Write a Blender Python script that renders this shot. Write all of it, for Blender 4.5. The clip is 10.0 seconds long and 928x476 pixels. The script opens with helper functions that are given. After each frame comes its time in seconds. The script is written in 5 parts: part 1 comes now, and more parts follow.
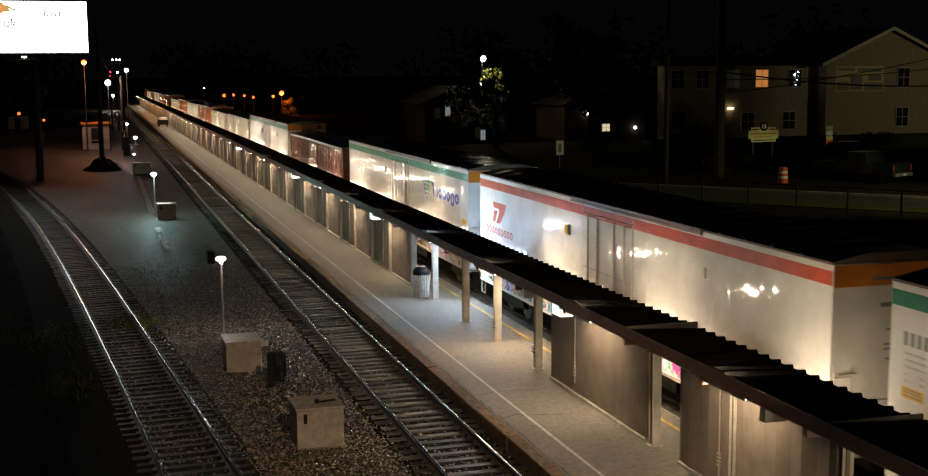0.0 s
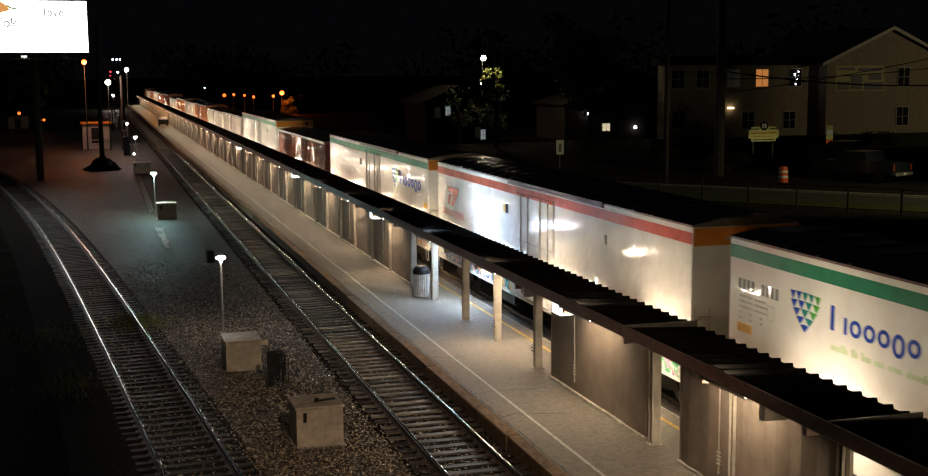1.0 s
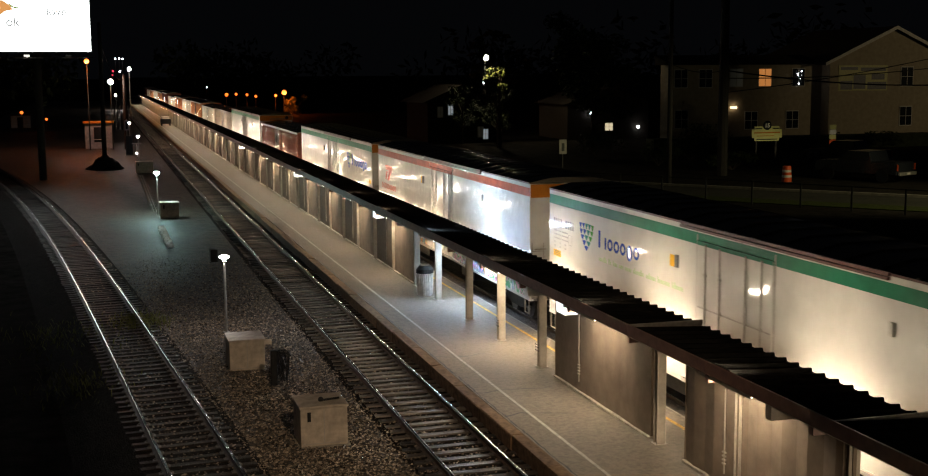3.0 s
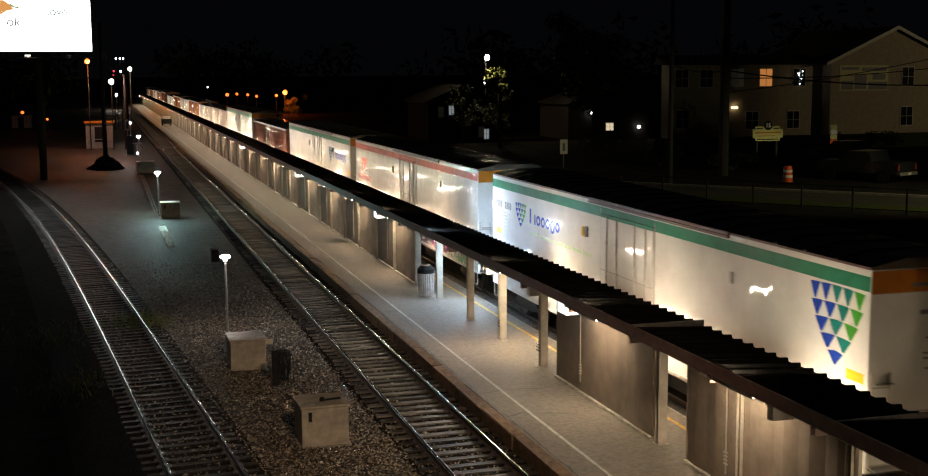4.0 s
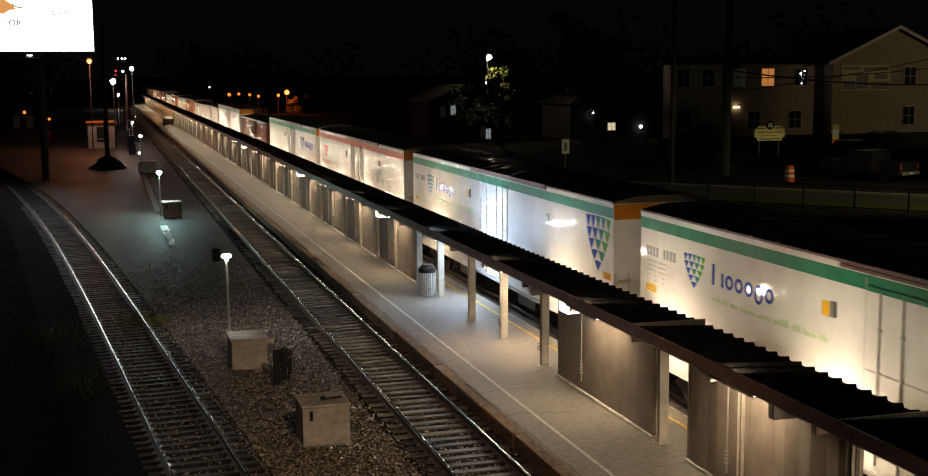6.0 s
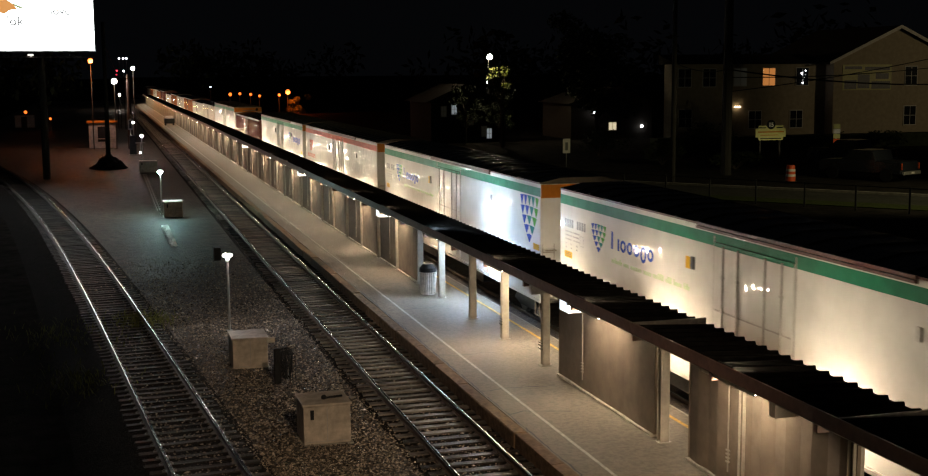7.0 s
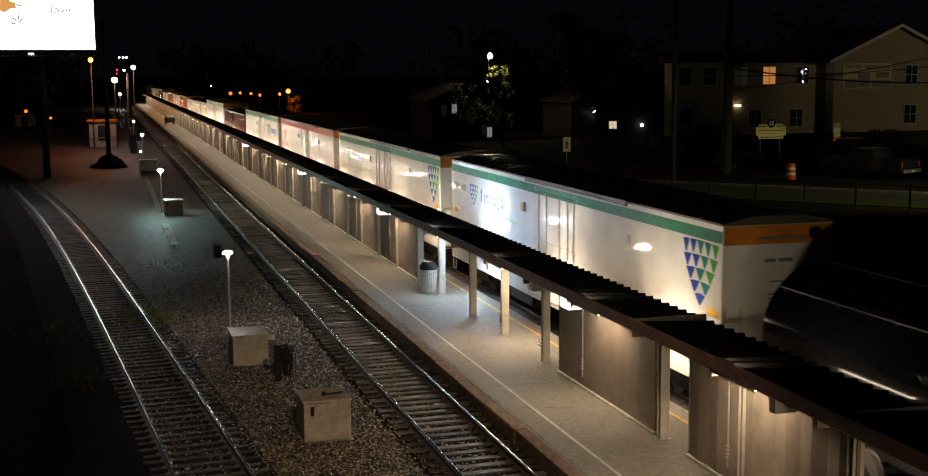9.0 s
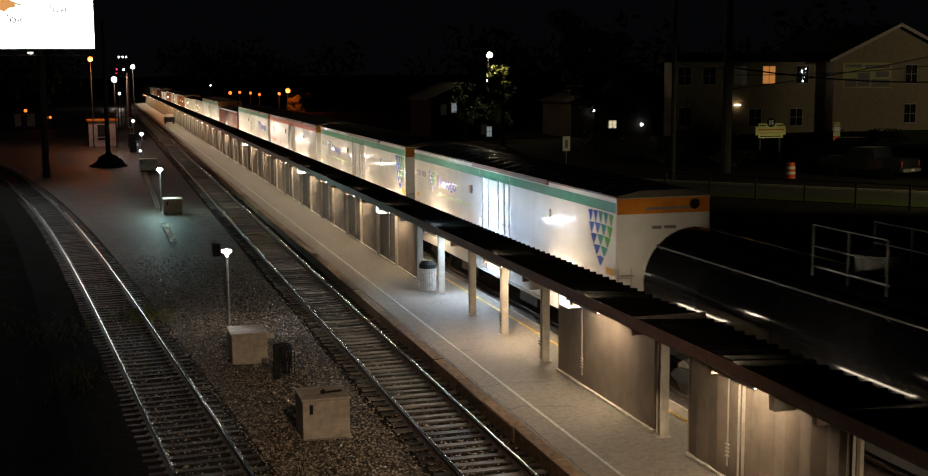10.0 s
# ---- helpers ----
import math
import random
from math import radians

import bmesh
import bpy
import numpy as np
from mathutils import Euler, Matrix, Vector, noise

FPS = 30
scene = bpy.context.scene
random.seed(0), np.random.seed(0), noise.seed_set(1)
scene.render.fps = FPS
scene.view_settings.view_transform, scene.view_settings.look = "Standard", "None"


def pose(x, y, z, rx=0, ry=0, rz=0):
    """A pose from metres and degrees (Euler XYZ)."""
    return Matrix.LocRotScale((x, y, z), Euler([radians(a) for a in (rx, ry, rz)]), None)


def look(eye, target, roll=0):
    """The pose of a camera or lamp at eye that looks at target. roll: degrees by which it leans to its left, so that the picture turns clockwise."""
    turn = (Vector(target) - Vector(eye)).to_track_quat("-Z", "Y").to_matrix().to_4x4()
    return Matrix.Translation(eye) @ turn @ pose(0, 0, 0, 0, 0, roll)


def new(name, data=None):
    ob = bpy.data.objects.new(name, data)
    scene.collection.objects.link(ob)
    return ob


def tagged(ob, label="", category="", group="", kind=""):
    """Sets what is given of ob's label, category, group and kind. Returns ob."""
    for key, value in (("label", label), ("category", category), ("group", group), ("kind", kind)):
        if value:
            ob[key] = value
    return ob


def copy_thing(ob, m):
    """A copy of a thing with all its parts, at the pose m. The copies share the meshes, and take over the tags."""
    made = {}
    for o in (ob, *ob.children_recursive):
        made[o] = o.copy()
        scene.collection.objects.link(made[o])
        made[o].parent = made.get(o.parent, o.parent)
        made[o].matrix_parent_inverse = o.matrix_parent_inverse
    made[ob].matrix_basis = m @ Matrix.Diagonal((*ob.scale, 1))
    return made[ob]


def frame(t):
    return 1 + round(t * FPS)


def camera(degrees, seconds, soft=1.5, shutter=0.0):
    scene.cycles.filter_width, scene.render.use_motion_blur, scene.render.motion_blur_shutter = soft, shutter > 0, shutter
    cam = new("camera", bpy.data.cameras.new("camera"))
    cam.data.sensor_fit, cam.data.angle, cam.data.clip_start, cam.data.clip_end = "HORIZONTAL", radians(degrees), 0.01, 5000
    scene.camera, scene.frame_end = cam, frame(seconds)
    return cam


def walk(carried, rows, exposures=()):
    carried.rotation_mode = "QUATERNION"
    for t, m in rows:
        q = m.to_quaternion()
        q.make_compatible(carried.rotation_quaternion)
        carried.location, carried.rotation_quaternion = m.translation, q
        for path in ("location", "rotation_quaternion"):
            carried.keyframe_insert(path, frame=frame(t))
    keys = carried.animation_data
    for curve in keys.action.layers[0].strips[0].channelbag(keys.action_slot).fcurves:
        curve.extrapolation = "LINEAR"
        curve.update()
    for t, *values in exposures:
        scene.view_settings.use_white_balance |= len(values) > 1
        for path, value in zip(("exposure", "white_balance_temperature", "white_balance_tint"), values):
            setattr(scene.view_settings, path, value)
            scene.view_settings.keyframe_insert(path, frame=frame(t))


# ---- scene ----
cam = camera(41.1, 10.0, soft=1.1, shutter=0.5)
PATH = [
    (0.0, (-6.998, -0.110, 8.671), (9.931, 56.896, 0.691), -0.376),
    (0.5, (-6.983, -0.113, 8.651), (9.938, 56.896, 0.675), -0.358),
    (1.0, (-6.978, -0.101, 8.639), (9.936, 56.910, 0.656), -0.381),
    (1.5, (-6.983, -0.083, 8.631), (9.910, 56.931, 0.623), -0.354),
    (2.0, (-6.988, -0.068, 8.621), (9.869, 56.957, 0.621), -0.361),
    (2.5, (-7.006, -0.040, 8.614), (9.827, 56.992, 0.618), -0.358),
    (4.0, (-7.034, -0.004, 8.614), (9.765, 57.038, 0.616), -0.343),
    (4.5, (-7.039, 0.006, 8.617), (9.708, 57.064, 0.616), -0.346),
    (5.0, (-7.031, -0.004, 8.617), (9.712, 57.055, 0.618), -0.345),
    (5.5, (-7.019, -0.004, 8.599), (9.710, 57.059, 0.602), -0.352),
    (7.0, (-7.005, 0.007, 8.558), (9.655, 57.090, 0.561), -0.353),
    (7.5, (-7.006, 0.011, 8.523), (9.647, 57.094, 0.505), -0.367),
    (8.0, (-7.004, 0.011, 8.505), (9.642, 57.093, 0.472), -0.346),
    (8.5, (-6.999, -0.006, 8.498), (9.642, 57.079, 0.469), -0.323),
    (9.0, (-7.009, -0.017, 8.490), (9.635, 57.068, 0.472), -0.358),
    (9.5, (-7.011, -0.002, 8.469), (9.627, 57.083, 0.440), -0.354),
    (10.0, (-6.986, 0.015, 8.439), (9.669, 57.095, 0.414), -0.341),
]
walk(cam, [(t, look(e, g, r)) for t, e, g, r in PATH])

# ---------------------------------------------------------------- sky and large lights
world = bpy.data.worlds.new("night")
scene.world = world
world.use_nodes = True
_bg = world.node_tree.nodes["Background"]
_bg.inputs[0].default_value = (0.55, 0.6, 0.75, 1)
_bg.inputs[1].default_value = 0.0024
scene.view_settings.exposure = 0.0

WARM = (1.0, 0.83, 0.60)
COOL = (0.56, 0.76, 1.0)
LAMP_W = 70.0       # glow of the warm tubes under the canopy
LAMP_C = 13.0       # glow of the cool ones


def spot_lamp(name, eye, target, watts, colour, cone=120, size=0.15):
    d = bpy.data.lights.new(name, "SPOT")
    d.energy, d.color, d.spot_size, d.spot_blend, d.shadow_soft_size = watts, colour, radians(cone), 0.6, size
    ob = new(name, d)
    ob.matrix_world = look(eye, target)
    return ob


def point_lamp(name, eye, watts, colour, size=0.12):
    d = bpy.data.lights.new(name, "POINT")
    d.energy, d.color, d.shadow_soft_size = watts, colour, size
    ob = new(name, d)
    ob.location = eye
    return ob


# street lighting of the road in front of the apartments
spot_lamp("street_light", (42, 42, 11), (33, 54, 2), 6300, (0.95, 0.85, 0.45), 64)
# two added spots without fixtures, which lift the sign and the stacked plates
spot_lamp("sign_fill_light", (39.5, 77.6, 2.1), (39.5, 80, 4.0), 90, (1.0, 0.92, 0.55), 80, 0.05)
spot_lamp("sign_fill_light", (45.0, 77.9, 2.1), (45.0, 80, 3.8), 45, (1.0, 0.92, 0.6), 60, 0.05)
# unseen spot above the camera, added to brighten the cabinets and gravel
spot_lamp("track_fill_light", (-1.5, 2, 15), (0.0, 27.5, 0.0), 8500, (1.0, 0.76, 0.52), 30)
# unseen spot added from the right so the gable wall reads brighter
spot_lamp("gable_fill_light", (84, 60, 13), (62.5, 94, 5.5), 4200, (1.0, 0.80, 0.46), 31)

# ---------------------------------------------------------------- materials
MATS = {}


def material(name, col, rough=0.7, metal=0.0, var=0.25, scale=6.0, bump=0.2, bscale=40.0, bdist=0.01, col2=None,
             spec=0.5, wave=0.0, wscale=1.2, rand=0.0, stain=0.0, coat=0.0, stretch=(1, 1, 1), island=0.0, wmap=(1.0, 0.85, 1.45), wdetail=1.2):
    if name in MATS:
        return MATS[name]
    m = bpy.data.materials.new(name)
    m.use_nodes = True
    nt = m.node_tree
    N, L = nt.nodes, nt.links
    b = N["Principled BSDF"]
    tc = N.new("ShaderNodeTexCoord")
    mp = N.new("ShaderNodeMapping")
    mp.inputs["Scale"].default_value = stretch
    L.new(tc.outputs["Object"], mp.inputs[0])
    n1 = N.new("ShaderNodeTexNoise")
    n1.inputs["Scale"].default_value, n1.inputs["Detail"].default_value, n1.inputs["Roughness"].default_value = scale, 6, 0.6
    L.new(mp.outputs[0], n1.inputs["Vector"])
    mix = N.new("ShaderNodeMix")
    mix.data_type = "RGBA"
    c2 = col2 if col2 else tuple(c * (1 - var) for c in col)
    mix.inputs[6].default_value = (*[min(1, c * (1 + var * 0.5)) for c in col], 1)
    mix.inputs[7].default_value = (*c2, 1)
    ramp = N.new("ShaderNodeMapRange")
    ramp.inputs[1].default_value, ramp.inputs[2].default_value = 0.32, 0.68
    L.new(n1.outputs[0], ramp.inputs[0])
    L.new(ramp.outputs[0], mix.inputs[0])
    out = mix.outputs[2]
    if stain:
        n3 = N.new("ShaderNodeTexNoise")
        n3.inputs["Scale"].default_value, n3.inputs["Detail"].default_value = scale * 0.17, 4
        L.new(mp.outputs[0], n3.inputs["Vector"])
        r3 = N.new("ShaderNodeMapRange")
        r3.inputs[1].default_value, r3.inputs[2].default_value = 0.4, 0.7
        r3.inputs[3].default_value, r3.inputs[4].default_value = 1.0, 1.0 - stain
        L.new(n3.outputs[0], r3.inputs[0])
        mul = N.new("ShaderNodeMix")
        mul.data_type, mul.blend_type = "RGBA", "MULTIPLY"
        mul.inputs[0].default_value = 1
        L.new(out, mul.inputs[6])
        L.new(r3.outputs[0], mul.inputs[7])
        out = mul.outputs[2]
    if rand:
        oi = N.new("ShaderNodeObjectInfo")
        rr = N.new("ShaderNodeMapRange")
        rr.inputs[3].default_value, rr.inputs[4].default_value = 1 - rand, 1 + rand
        L.new(oi.outputs["Random"], rr.inputs[0])
        mu = N.new("ShaderNodeMix")
        mu.data_type, mu.blend_type = "RGBA", "MULTIPLY"
        mu.inputs[0].default_value = 1
        L.new(out, mu.inputs[6])
        L.new(rr.outputs[0], mu.inputs[7])
        out = mu.outputs[2]
    if island:
        gi = N.new("ShaderNodeNewGeometry")
        ri = N.new("ShaderNodeMapRange")
        ri.inputs[3].default_value, ri.inputs[4].default_value = 1 - island, 1 + island
        L.new(gi.outputs["Random Per Island"], ri.inputs[0])
        mi = N.new("ShaderNodeMix")
        mi.data_type, mi.blend_type = "RGBA", "MULTIPLY"
        mi.inputs[0].default_value = 1
        L.new(out, mi.inputs[6])
        L.new(ri.outputs[0], mi.inputs[7])
        out = mi.outputs[2]
    L.new(out, b.inputs["Base Color"])
    rm = N.new("ShaderNodeMapRange")
    rm.inputs[3].default_value, rm.inputs[4].default_value = max(0.03, rough * 0.8), min(1, rough * 1.2)
    L.new(n1.outputs[0], rm.inputs[0])
    L.new(rm.outputs[0], b.inputs["Roughness"])
    b.inputs["Metallic"].default_value = metal
    b.inputs["Specular IOR Level"].default_value = spec
    b.inputs["Coat Weight"].default_value = coat
    b.inputs["Coat Roughness"].default_value = 0.02
    nb = N.new("ShaderNodeTexNoise")
    nb.inputs["Scale"].default_value, nb.inputs["Detail"].default_value = bscale, 5
    L.new(mp.outputs[0], nb.inputs["Vector"])
    bp = N.new("ShaderNodeBump")
    bp.inputs["Strength"].default_value, bp.inputs["Distance"].default_value = bump, bdist
    L.new(nb.outputs[0], bp.inputs["Height"])
    last = bp
    if wave:
        nw = N.new("ShaderNodeTexNoise")
        nw.inputs["Scale"].default_value, nw.inputs["Detail"].default_value, nw.inputs["Roughness"].default_value = wscale, wdetail, 0.5
        mw = N.new("ShaderNodeMapping")
        mw.inputs["Scale"].default_value = wmap
        L.new(tc.outputs["Object"], mw.inputs[0])
        L.new(mw.outputs[0], nw.inputs["Vector"])
        b2 = N.new("ShaderNodeBump")
        b2.inputs["Strength"].default_value, b2.inputs["Distance"].default_value = 1.0, wave
        L.new(nw.outputs[0], b2.inputs["Height"])
        L.new(bp.outputs[0], b2.inputs["Normal"])
        last = b2
    L.new(last.outputs[0], b.inputs["Normal"])
    if coat:
        L.new(last.outputs[0], b.inputs["Coat Normal"])
    MATS[name] = m
    return m


def glow(name, col, strength):
    if name in MATS:
        return MATS[name]
    m = bpy.data.materials.new(name)
    m.use_nodes = True
    b = m.node_tree.nodes["Principled BSDF"]
    b.inputs["Base Color"].default_value = (0.8, 0.8, 0.8, 1)
    b.inputs["Emission Color"].default_value = (*col, 1)
    b.inputs["Emission Strength"].default_value = strength
    MATS[name] = m
    return m


M_GRAVEL = material("gravel", (0.075, 0.058, 0.043), 0.55, var=0.7, scale=14, bump=1.0, bscale=26, bdist=0.06, stain=0.85, spec=0.2)
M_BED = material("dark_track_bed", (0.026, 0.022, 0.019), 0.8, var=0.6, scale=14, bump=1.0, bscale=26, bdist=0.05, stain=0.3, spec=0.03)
M_DIRT = material("dirt", (0.034, 0.029, 0.025), 0.9, var=0.5, scale=1.5, bump=0.8, bscale=18, bdist=0.04, stain=0.4, spec=0.01)
M_STONE = material("ballast_stone", (0.27, 0.215, 0.165), 0.2, spec=1.0, var=0.5, scale=9, bump=0.3, bscale=60, island=0.85)
M_ASPH = material("platform_asphalt", (0.25, 0.21, 0.165), 0.62, var=0.36, scale=60, bump=0.9, bscale=70, bdist=0.012, stain=0.34, spec=0.2)
M_KERB = material("kerb_timber", (0.20, 0.125, 0.07), 0.75, var=0.45, scale=7, bump=0.7, bscale=40, bdist=0.01, rand=0.25, spec=0.15)
M_WHITE_LINE = material("white_line_paint", (0.52, 0.48, 0.42), 0.7, var=0.45, scale=8)
M_YELLOW_LINE = material("yellow_line_paint", (0.62, 0.36, 0.05), 0.7, var=0.4, scale=8)
# pale main-track and dark side-track copies put the canopy light's falloff into colour
M_TIE = material("sleeper_wood", (0.12, 0.10, 0.082), 0.36, var=0.6, scale=5, bump=0.9, bscale=30, bdist=0.012, rand=0.9, stretch=(0.25, 1.6, 1.6), spec=0.35)
M_TIE_DARK = material("dim_sleeper_wood", (0.042, 0.035, 0.03), 0.42, var=0.6, scale=5, bump=0.9, bscale=30, bdist=0.012, rand=0.7, stretch=(0.25, 1.6, 1.6), spec=0.04)
M_RAIL_TOP = material("polished_rail", (0.78, 0.76, 0.74), 0.21, 1.0, var=0.15, scale=3, bump=0.05)
M_RAIL = material("rusty_rail", (0.13, 0.085, 0.055), 0.5, 0.3, var=0.4, scale=12, bump=0.4)
M_STEEL = material("dull_steel", (0.20, 0.18, 0.16), 0.45, 0.8, var=0.3, scale=10)
M_POST = material("cream_post_paint", (0.42, 0.37, 0.30), 0.5, var=0.2, scale=5, bump=0.25, stain=0.3)
M_PANEL = material("windbreak_sheet", (0.21, 0.162, 0.12), 0.62, var=0.18, scale=2.5, bump=0.2, stain=0.3, wave=0.006, wscale=1.6, spec=0.25)
M_LEDGE = material("pale_ledge", (0.5, 0.44, 0.36), 0.6, var=0.4, scale=6)
M_FASCIA = material("brown_fascia", (0.19, 0.095, 0.07), 0.5, var=0.25, scale=4, bump=0.2)
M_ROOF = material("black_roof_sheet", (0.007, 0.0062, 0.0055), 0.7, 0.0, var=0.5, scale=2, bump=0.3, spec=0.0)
M_ROOF_TRIM = material("worn_roof_strip", (0.16, 0.14, 0.12), 0.5, 0.3, var=0.4, scale=4)
M_SOFFIT = material("soffit_paint", (0.42, 0.37, 0.30), 0.6, var=0.2, scale=4)
M_FIX = material("fixture_housing", (0.55, 0.5, 0.43), 0.45, 0.2, var=0.2)
M_TUBE = glow("warm_tube_glow", WARM, LAMP_W)
M_FLOOD = glow("warm_flood_glow", WARM, 850)
M_FLOOD_C = glow("cool_flood_glow", COOL, 2700)
M_HANG = glow("lit_hanging_box", (0.85, 0.93, 1.0), 1.6)
M_TUBE_T = glow("track_side_tube_glow", WARM, 100)
M_TUBE_S = glow("sodium_tube_glow", (1.0, 0.42, 0.12), 60)
M_TUBE_TC = glow("cool_track_side_glow", COOL, 210)
M_TUBE_C = glow("cool_tube_glow", COOL, LAMP_C)
M_CAR = material("white_car_paint", (0.70, 0.68, 0.63), 0.45, spec=0.25, var=0.10, scale=1.2, bump=0.05, bscale=30, stain=0.2, wave=0.011, wscale=3.8, coat=0.8, wmap=(1.0, 1.1, 0.7))
M_CAR_WAVY = material("buckled_white_car_paint", (0.66, 0.63, 0.57), 0.45, spec=0.25, var=0.14, scale=1.2, bump=0.05, bscale=30, stain=0.3, wave=0.022, wscale=2.6, coat=0.8, wmap=(1.0, 1.4, 0.9))
M_CAR_ROOF = material("reefer_roof_metal", (0.11, 0.095, 0.07), 0.24, 0.3, var=0.4, scale=1.2, bump=0.1, wave=0.03)
M_ROOF_EDGE = material("maroon_roof_edge", (0.10, 0.035, 0.03), 0.4, var=0.3, wave=0.02)
M_GREEN = material("green_stripe_paint", (0.012, 0.17, 0.085), 0.45, spec=0.15, var=0.2, scale=2, wave=0.022, coat=0.12)
M_RED = material("red_stripe_paint", (0.42, 0.055, 0.02), 0.45, spec=0.15, var=0.25, scale=2, wave=0.022, coat=0.12)
M_ORANGE = material("yellow_orange_end_paint", (0.46, 0.155, 0.015), 0.5, spec=0.2, var=0.2, scale=2, wave=0.02)
M_LOGO_BLUE = material("blue_lettering", (0.008, 0.045, 0.36), 0.6, spec=0.1, var=0.15)
M_LOGO_TEAL = material("teal_lettering", (0.006, 0.17, 0.15), 0.6, spec=0.1, var=0.15)
M_LOGO_GREEN = material("green_lettering", (0.05, 0.28, 0.025), 0.6, spec=0.1, var=0.15)
M_TAGLINE = material("pale_green_lettering", (0.38, 0.52, 0.24), 0.4, var=0.2)
M_MARK = material("grey_marking", (0.15, 0.145, 0.145), 0.5, var=0.3)
M_FINE = material("faint_marking", (0.36, 0.35, 0.33), 0.5, var=0.3)
M_PLATE = material("yellow_placard", (0.72, 0.40, 0.01), 0.6, spec=0.1, var=0.15)
M_BLACK = material("black_gear", (0.012, 0.0115, 0.011), 0.5, 0.3, var=0.4, scale=8, bump=0.3)
M_BROWN = material("boxcar_oxide", (0.13, 0.032, 0.018), 0.6, spec=0.2, var=0.35, scale=2, wave=0.022, wscale=2.6, coat=0.8, wmap=(1.0, 1.4, 0.9))
M_TANK = material("black_tank_paint", (0.003, 0.003, 0.0034), 0.12, var=0.4, scale=1.2, bump=0.03, wave=0.006, spec=0.03)
M_SEAM = material("door_seam", (0.42, 0.39, 0.35), 0.5, var=0.3)
M_BOX = material("cabinet_aluminium", (0.55, 0.46, 0.36), 0.5, 0.08, var=0.3, scale=5, bump=0.25, stain=0.35)
M_POLE = material("pole_timber", (0.02, 0.016, 0.013), 0.85, var=0.4, scale=5, bump=0.6, stretch=(4, 4, 0.5))
M_GALV = material("galvanised_pipe", (0.42, 0.40, 0.37), 0.42, 0.6, var=0.25, scale=8)
M_SIDING = material("tan_siding", (0.42, 0.35, 0.24), 0.75, var=0.15, scale=3, bump=0.2)
M_TRIM = material("white_trim", (0.7, 0.67, 0.6), 0.6, var=0.15)
M_SHINGLE = material("roof_shingle", (0.06, 0.05, 0.042), 0.9, var=0.4, scale=8, bump=0.5, spec=0.05)
M_GLASS_DARK = material("dark_pane", (0.02, 0.022, 0.025), 0.08, var=0.3)
M_WEED = material("weed_blades", (0.20, 0.20, 0.05), 0.6, var=0.5, scale=4, spec=0.1)
M_SHED = material("grey_shed_sheet", (0.34, 0.35, 0.37), 0.6, var=0.3, scale=3, stain=0.3)
M_GRASS = material("grass", (0.06, 0.075, 0.022), 0.8, var=0.5, scale=4, rand=0.2, spec=0.05)
M_LEAF = material("leaf", (0.11, 0.12, 0.025), 0.6, var=0.5, scale=3)
M_LEAF_DARK = material("dark_leaf", (0.035, 0.045, 0.018), 0.7, var=0.5, scale=2, spec=0.1)
M_BARK = material("bark", (0.07, 0.05, 0.035), 0.9, var=0.4, scale=6, bump=0.7)
M_YARD = material("yard_drive", (0.20, 0.20, 0.21), 0.8, var=0.5, scale=0.8, bump=0.5, stain=0.5, spec=0.1)
M_ROAD = material("road_asphalt", (0.055, 0.052, 0.045), 0.8, var=0.3, scale=4, bump=0.4, stain=0.3, spec=0.1)
M_CONC = material("concrete", (0.34, 0.31, 0.26), 0.8, var=0.3, scale=4, bump=0.3, stain=0.3)
M_TRUCK = material("dark_truck_paint", (0.02, 0.022, 0.028), 0.2, var=0.2, coat=0.6)
M_BARREL = material("orange_barrel", (0.70, 0.09, 0.015), 0.45, var=0.15)
M_REFLECT = material("white_band", (0.75, 0.70, 0.65), 0.35, var=0.15)
M_SIGN = material("yellow_green_sign", (0.55, 0.52, 0.20), 0.5, var=0.15)
M_WIRE = material("black_cable", (0.01, 0.01, 0.01), 0.6)
M_BIN = material("bin_mesh", (0.62, 0.58, 0.52), 0.5, 0.3, var=0.3)

# ---------------------------------------------------------------- helpers


def box(bm, x0, x1, y0, y1, z0, z1):
    v = [bm.verts.new((x, y, z)) for x in (x0, x1) for y in (y0, y1) for z in (z0, z1)]
    for f in ((0, 1, 3, 2), (4, 6, 7, 5), (0, 4, 5, 1), (2, 3, 7, 6), (0, 2, 6, 4), (1, 5, 7, 3)):
        bm.faces.new([v[i] for i in f])
    return bm


def boxes(*bs):
    bm = bmesh.new()
    for b in bs:
        box(bm, *b)
    return bm


def bevelled(bm, w=0.01, seg=1):
    bmesh.ops.bevel(bm, geom=[e for e in bm.edges], offset=w, segments=seg, affect="EDGES", profile=0.5)
    return bm


def tube(bm, a, b, r, r2=None, n=8):
    a, b = Vector(a), Vector(b)
    d = (b - a)
    m = Matrix.Translation((a + b) / 2) @ d.to_track_quat("Z", "Y").to_matrix().to_4x4()
    bmesh.ops.create_cone(bm, cap_ends=True, segments=n, radius1=r, radius2=r if r2 is None else r2, depth=d.length, matrix=m)
    return bm


def ball(bm, c, r, sx=1, sy=1, sz=1, n=10):
    bmesh.ops.create_uvsphere(bm, u_segments=n, v_segments=max(5, n // 2), radius=r, matrix=Matrix.Translation(c) @ Matrix.Diagonal((sx, sy, sz, 1)))
    return bm


